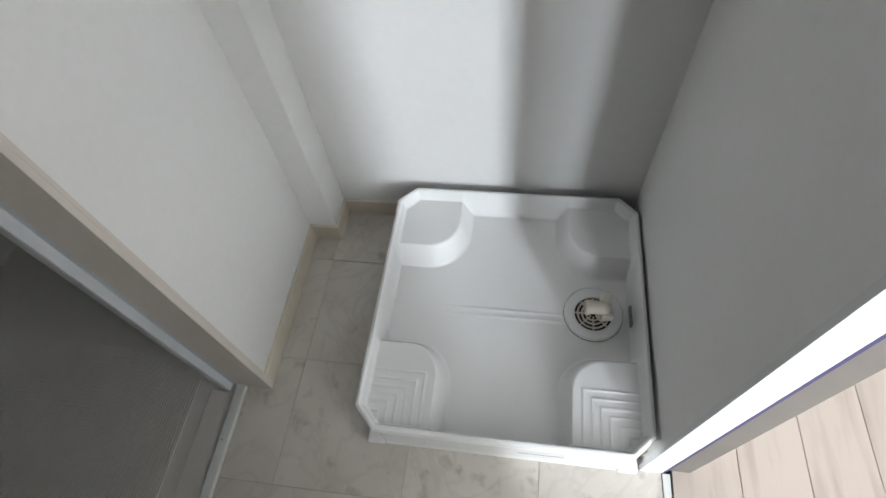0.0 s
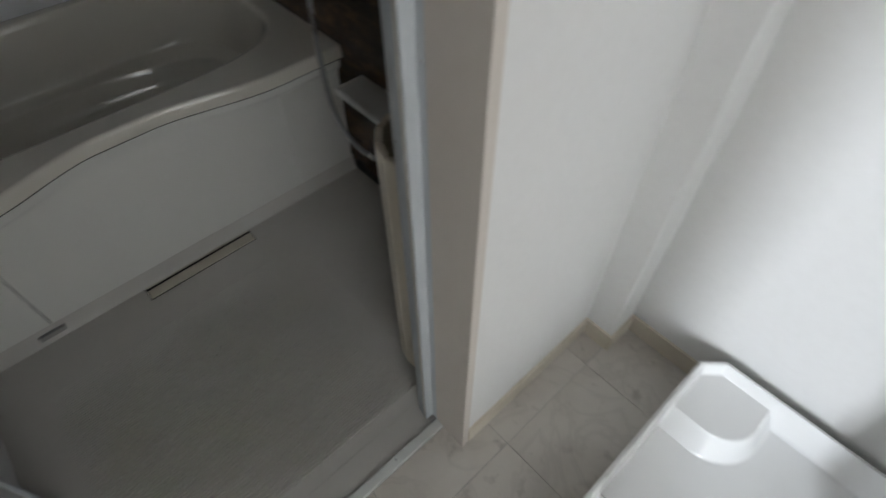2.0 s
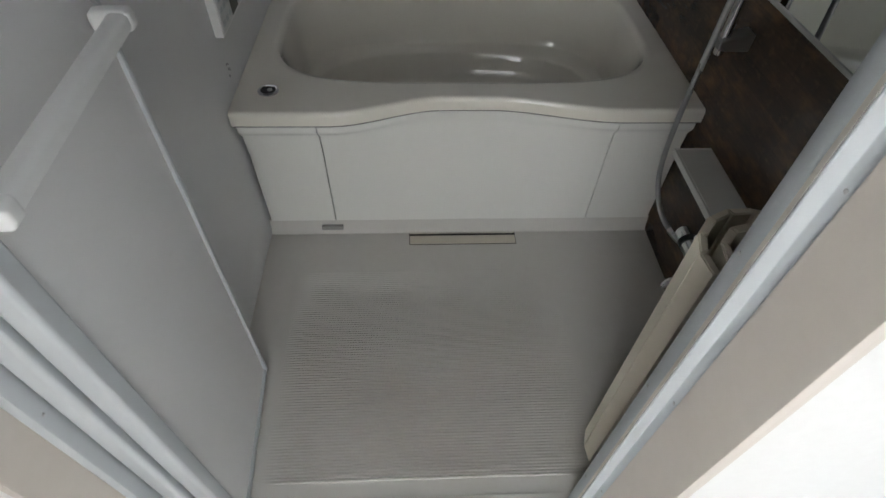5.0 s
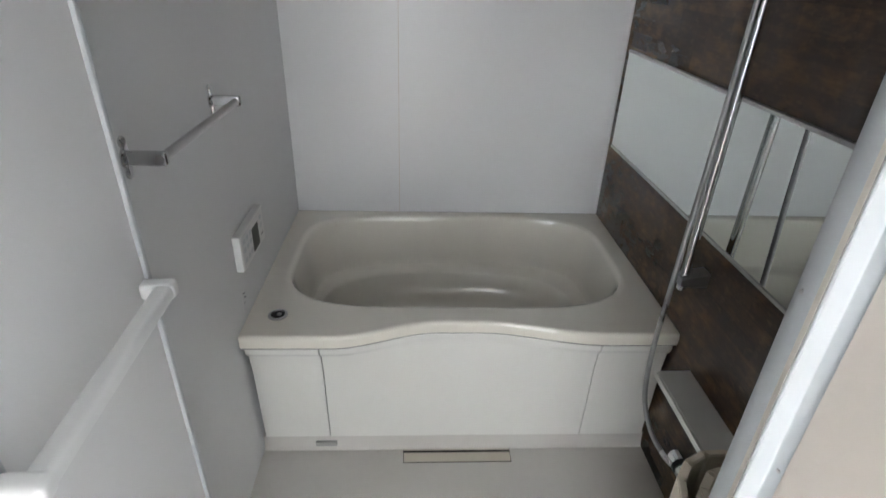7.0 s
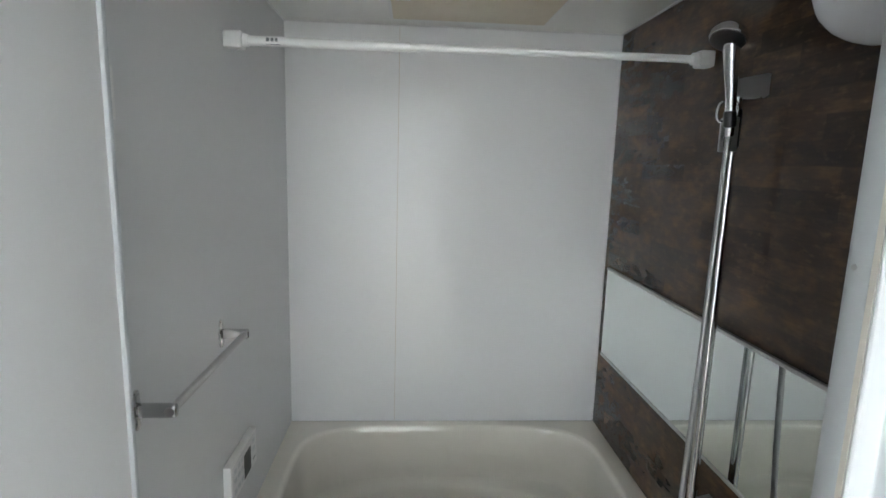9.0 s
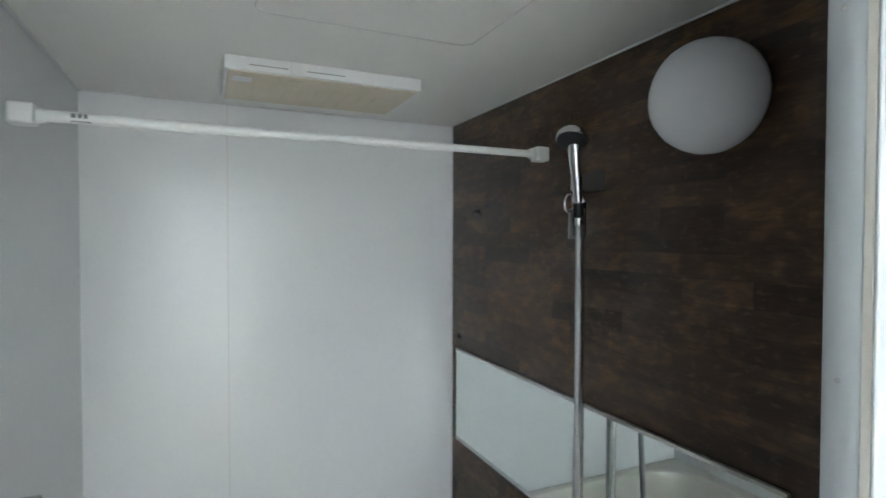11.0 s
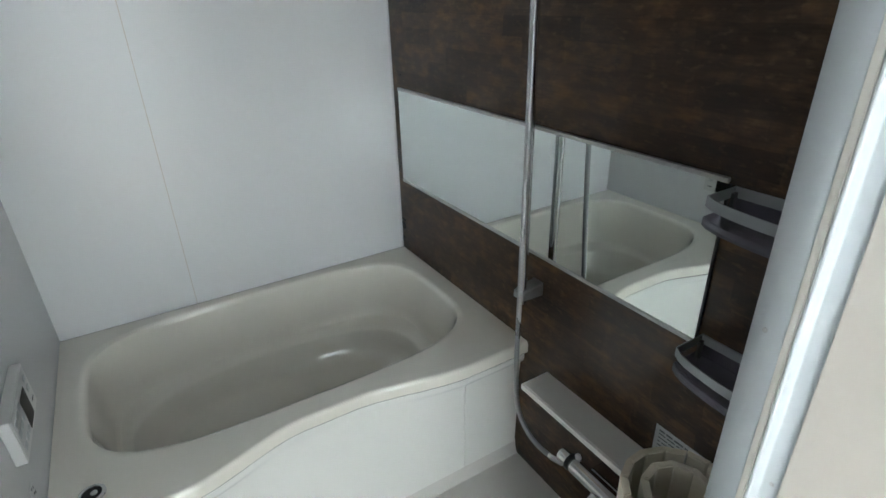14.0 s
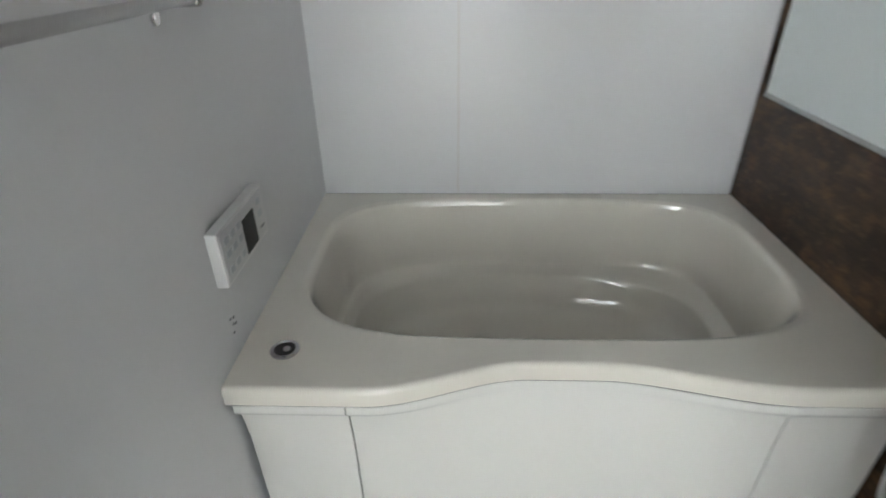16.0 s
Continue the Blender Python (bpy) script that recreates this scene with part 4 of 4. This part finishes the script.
# ---- rolled tub lid standing by the wall ----
lid = thing("rolled_tub_lid", (0.945, 0.128, 0.0), "ivory slatted bathtub lid, rolled up and standing on end", "tub lid")
spots, theta = [], 0.0
while theta < 2 * math.pi * 2.0:
    r = 0.102 - 0.031 * theta / (2 * math.pi)
    spots.append((theta, r))
    theta += 0.040 / r
random.seed(3)
for k, ((a, ra), (b, rb)) in enumerate(zip(spots, spots[1:])):
    pad = 0.0012
    start = radians(200)
    p = Vector((0.945 + ra * math.cos(start - a), 0.128 + ra * math.sin(start - a), 0))
    q = Vector((0.945 + rb * math.cos(start - b), 0.128 + rb * math.sin(start - b), 0))
    d = (q - p).normalized()
    nrm = Vector((0.945, 0.128, 0)) - (p + q) / 2
    nrm = (nrm - d * nrm.dot(d)).normalized()
    p, q = p + d * pad, q - d * pad
    bm = bmesh.new()
    top = 0.70 + random.uniform(-0.001, 0.001)
    foot = [p, p + nrm * 0.004, p + d * 0.004 + nrm * 0.0125, q - d * 0.004 + nrm * 0.0125, q + nrm * 0.004, q]
    rows = [[bm.verts.new((v.x, v.y, z)) for v in foot] for z in (0.001, top)]
    for i in range(6):
        bm.faces.new((rows[0][i], rows[0][(i + 1) % 6], rows[1][(i + 1) % 6], rows[1][i]))
    bm.faces.new(rows[0]), bm.faces.new(rows[1][::-1])
    bmesh.ops.bevel(bm, geom=[e for e in bm.edges if abs(e.verts[0].co.z - e.verts[1].co.z) < 1e-4 and e.verts[0].co.z > 0.5], offset=0.002, segments=2, affect="EDGES")
    part("slat", bm, LID_OUT, lid)

# ---- washing machine pan ----


def build_pan():
    pan = thing("washer_pan", (1.02, -0.685, 0.0), "white plastic washing machine pan with raised corner pads", "washer pan")
    x0, x1, y0, y1, top = 0.692, 1.331, -1.012, -0.392, 0.168
    cut = 0.045
    nx, ny = 236, 244

    def height(u, v, lx, ly):
        """Height over the floor at u, v from the pan's corner."""
        edge = min(u, lx - u, v, ly - v, (u + v - cut) * 0.7071, (lx - u + v - cut) * 0.7071, (u + ly - v - cut) * 0.7071, (lx - u + ly - v - cut) * 0.7071)
        h = 0.070 + 0.012 * smoothstep(0.0, 0.4, abs(u - 0.33))
        for sx, sy in ((0, 0), (0, 1), (1, 0), (1, 1)):
            a, b = (lx - u if sx else u), (ly - v if sy else v)
            wx, wy, r = (0.163, 0.168, 0.078) if sx else (0.205, 0.160, 0.070)
            dx, dy = max(a - (wx - r), 0), max(b - (wy - r), 0)
            d = math.hypot(dx, dy) - r
            t = min(max((0.029 - d) / 0.029, 0.0), 1.0)
            t = 0.25 * smoothstep(0.0, 1.0, t) + 0.75 * t
            h = h * (1 - t) + 0.137 * t
            if d < -0.004 and not sx:
                for k in range(6):
                    s = 0.046 + k * 0.0185
                    e = min(abs(max(a, b) - s), 1)
                    if min(a, b) > 0.022:
                        h += 0.0022 * smoothstep(0.0030, 0.0009, e)
        for off in (-0.009, 0.009):
            h += 0.002 * smoothstep(0.004, 0.001, abs(u - 0.331 - off)) * smoothstep(0.16, 0.20, v) * smoothstep(0.50, 0.42, v)
        wall = smoothstep(0.020, 0.008, edge)
        h = h * (1 - wall) + top * wall
        return h - 0.003 * smoothstep(0.004, 0.0, edge)

    bm = bmesh.new()
    lx, ly = x1 - x0, y1 - y0
    grid = []
    for i in range(nx + 1):
        row = []
        for j in range(ny + 1):
            u, v = lx * i / nx, ly * j / ny
            for su, sv in ((0, 0), (0, 1), (1, 0), (1, 1)):
                a, b = (lx - u if su else u), (ly - v if sv else v)
                if a + b < cut:
                    push = (cut - a - b) / 2
                    u += push * (-1 if su else 1)
                    v += push * (-1 if sv else 1)
            row.append(bm.verts.new((x0 + u, y0 + v, height(u, v, lx, ly))))
        grid.append(row)
    for i in range(nx):
        for j in range(ny):
            bm.faces.new((grid[i][j], grid[i][j + 1], grid[i + 1][j + 1], grid[i + 1][j]))
    part("tray", bm, PAN_WHITE, pan, crease=50)

    bm = bmesh.new()

    def outline(grow_front, cut_now, z, inset=0.0):
        a, b, c, d = x0 - grow_front + inset, x1 - inset, y0 + inset, y1 - inset
        e = cut_now
        return [bm.verts.new((x, y, z)) for x, y in ((a + e, c), (b - e, c), (b, c + e), (b, d - e), (b - e, d), (a + e, d), (a, d - e), (a, c + e))]

    loops = [outline(0.0, cut, top - 0.003), outline(0.002, cut, top - 0.008), outline(0.003, cut, top - 0.022), outline(0.003, cut, top - 0.026, 0.006), outline(0.000, cut, 0.03, 0.008), outline(0.002, cut * 0.9, 0.0, 0.008)]
    for a, b in zip(loops, loops[1:]):
        for k in range(8):
            bm.faces.new((a[k], a[(k + 1) % 8], b[(k + 1) % 8], b[k]))
    part("skirt", bm, PAN_WHITE, pan)
    for y in (y0 + 0.004, y1 - 0.049):
        foot = part("foot", block(x0 + 0.002, x0 + 0.05, y, y + 0.045, 0.0, 0.016, 0.006, 3), PAN_WHITE, pan, "flat foot with a screw hole")
        part("screw_cap", lathe(bmesh.new(), (x0 + 0.024, y + 0.0225, 0.0155), (0, 0, 1), [(0.009, 0), (0.009, 0.0015), (0.007, 0.002), (0.0, 0.0012)], 20), PAN_WHITE, foot)
    for ya, yb, z, tall in ((-0.842, -0.745, 0.070, 0.0007), (-0.715, -0.685, 0.102, 0.0007), (-0.5406, -0.5398, 0.060, 0.055), (-0.560, -0.5406, 0.114, 0.0007)):
        part("groove", block(x0 + 0.0052, x0 + 0.02, ya, yb, z, z + tall), RUBBER, pan, "thin moulded joint in the front")
    c = (1.040, -0.909)
    trap = part("drain_ring", lathe(bmesh.new(), (*c, 0.068), (0, 0, 1), [(0.0705, 0), (0.0705, 0.011), (0.068, 0.0145), (0.052, 0.0140), (0.045, 0.010), (0.044, 0.002), (0.0, 0.0015)], 48), PAN_WHITE, pan, "round white drain ring")
    part("joint", lathe(bmesh.new(), (*c, 0.068), (0, 0, 1), [(0.0712, 0), (0.0712, 0.0042), (0.0700, 0.0042)], 48), DARK_GAP, trap, "dark joint round the drain")
    # flat disc, the hollow's shade put into its near-black colour
    part("well", lathe(bmesh.new(), (*c, 0.0705), (0, 0, 1), [(0.0435, 0), (0.0435, 0.0005), (0.0, 0.0005)], 40), DARK_GAP, trap, "near-black disc for the shade in the drain well")
    bm = bmesh.new()
    for r in (0.017, 0.027, 0.037):
        line = [Vector((c[0] + r * math.cos(a), c[1] + r * math.sin(a), 0.076)) for a in (2 * math.pi * k / 36 for k in range(37))]
        tube(bm, line, 0.0024, 8)
    for k in range(8):
        a = 2 * math.pi * k / 8
        tube(bm, [(c[0] + 0.008 * math.cos(a), c[1] + 0.008 * math.sin(a), 0.076), (c[0] + 0.044 * math.cos(a), c[1] + 0.044 * math.sin(a), 0.076)], 0.002, 8)
    part("strainer", bm, PIPE, trap, "beige strainer grid")
    elbow = part("elbow", tube(bmesh.new(), smooth_path([(c[0] - 0.004, c[1] - 0.020, 0.078), (c[0] - 0.004, c[1] - 0.022, 0.107), (c[0] - 0.006, c[1] - 0.012, 0.124), (c[0] - 0.008, c[1] + 0.008, 0.128), (c[0] - 0.009, c[1] + 0.020, 0.128)], 6), 0.016, 20), PIPE, trap, "beige drain elbow")
    part("mouth", lathe(bmesh.new(), (c[0] - 0.009, c[1] + 0.016, 0.128), (-0.05, 1, 0), [(0.0185, 0), (0.0185, 0.010), (0.016, 0.012), (0.0145, 0.012), (0.014, 0.0), (0.0, -0.002)], 24), PIPE, elbow, "open beige pipe mouth")
    part("nub", tube(bmesh.new(), [(c[0] + 0.012, c[1] - 0.022, 0.112), (c[0] + 0.034, c[1] - 0.026, 0.118)], [0.0145, 0.0125], 18), PIPE, elbow)
    part("clip", block(c[0] - 0.028, c[0] - 0.014, c[1] - 0.04, c[1] - 0.012, 0.100, 0.122, 0.003), PIPE, elbow)
    part("sticker", block(0.995, 1.045, y0 + 0.0225, y0 + 0.0275, 0.112, 0.128, 0.0005), INK, pan, "small dark sticker inside the rim")
    return pan


build_pan()

# ---- floors, piece by piece ----
wash_floor = setting("floor_wash", block(-0.75, BACK_X, -1.064, -0.0595, -0.03, -0.003), RUBBER, "marbled cream vinyl tile floor with fine joints")
SIZE = 0.301
tile_mesh = bake("tile", block(-SIZE / 2 + 0.0006, SIZE / 2 - 0.0006, -SIZE / 2 + 0.0006, SIZE / 2 - 0.0006, -0.003, 0.0, 0.0006, 1), MARBLE)


def clipped_tile(x0, x1, y0, y1):
    return bake("tile", block(x0 + 0.0006, x1 - 0.0006, y0 + 0.0006, y1 - 0.0006, -0.003, 0.0, 0.0006, 1), MARBLE)


for i in range(-5, 3):
    for j in range(-4, 2):
        xa, ya = 0.880 + i * SIZE, -0.193 + (j - 1) * SIZE
        bx0, bx1, by0, by1 = max(xa, -0.75), min(xa + SIZE, BACK_X), max(ya, -1.061), min(ya + SIZE, -0.0605)
        if bx1 - bx0 < 0.01 or by1 - by0 < 0.01:
            continue
        whole = bx1 - bx0 > SIZE - 1e-6 and by1 - by0 > SIZE - 1e-6
        ob = new("tile", tile_mesh if whole else clipped_tile(bx0, bx1, by0, by1))
        ob.parent = wash_floor
        if whole:
            ob.matrix_basis = Matrix.Translation((xa + SIZE / 2, ya + SIZE / 2, 0))

living_floor = setting("floor_living", block(-2.3, 2.0, -3.2, -1.079, -0.03, -0.006), DARK_GAP, "whitewashed oak plank floor of the living room")
PLANK, LONG = 0.1435, 0.91
plank_mesh = bake("plank", block(0.0005, LONG - 0.0005, 0.0007, PLANK - 0.0007, -0.006, 0.0, 0.0008, 1), OAK)
random.seed(8)
for row in range(15):
    ya = -1.226 - row * PLANK
    shift = random.uniform(0, LONG)
    for col in range(-1, 6):
        xa = -2.3 + shift + (col - 1) * LONG
        x0, x1, y0 = max(xa, -2.3), min(xa + LONG, 2.0), max(ya, -3.2)
        if x1 - x0 < 0.02:
            continue
        whole = x1 - x0 > LONG - 1e-6 and y0 == ya
        mesh = plank_mesh if whole else bake("plank", block(x0 - xa + 0.0005, x1 - xa - 0.0005, y0 - ya + 0.0007, PLANK - 0.0007, -0.006, 0.0, 0.0008, 1), OAK)
        ob = new("plank", mesh)
        ob.parent = living_floor
        ob.matrix_basis = Matrix.Translation((xa, ya, 0))

# raised ribs of the bath floor
bm = bmesh.new()
rows = []
for i in range(17):
    x = 0.105 + i * 0.0475
    h = 0.0002 + 0.0040 * smoothstep(0.90, 0.74, x) * smoothstep(0.10, 0.14, x)
    rows.append([bm.verts.new(c) for c in ((x, -0.0026, 0.0001), (x, -0.0013, h), (x, 0.0013, h), (x, 0.0026, 0.0001))])
for a, b in zip(rows, rows[1:]):
    for n in range(3):
        bm.faces.new((a[n], b[n], b[n + 1], a[n + 1]))
rib_mesh = bake("rib", bm, FLOOR_GREY, False)
for k in range(84):
    y = 0.07 + k * 0.0072
    ob = new("rib", rib_mesh)
    ob.parent = bath_floor
    ob.matrix_basis = Matrix.Translation((0, y, 0)) @ Matrix.Diagonal((1, 1, 0.12 + 0.88 * smoothstep(0.70, 0.50, y), 1))
cross_mesh = bake("cross_rib", block(-0.0011, 0.0011, 0.09, 0.64, -0.0005, 0.0024), FLOOR_GREY, False)
for k in range(68):
    x = 0.13 + k * 0.0105
    ob = new("cross_rib", cross_mesh)
    ob.parent = bath_floor
    ob.matrix_basis = Matrix.Translation((x, 0, 0)) @ Matrix.Diagonal((1, 1, 0.15 + 0.65 * smoothstep(0.45, 0.75, x), 1))
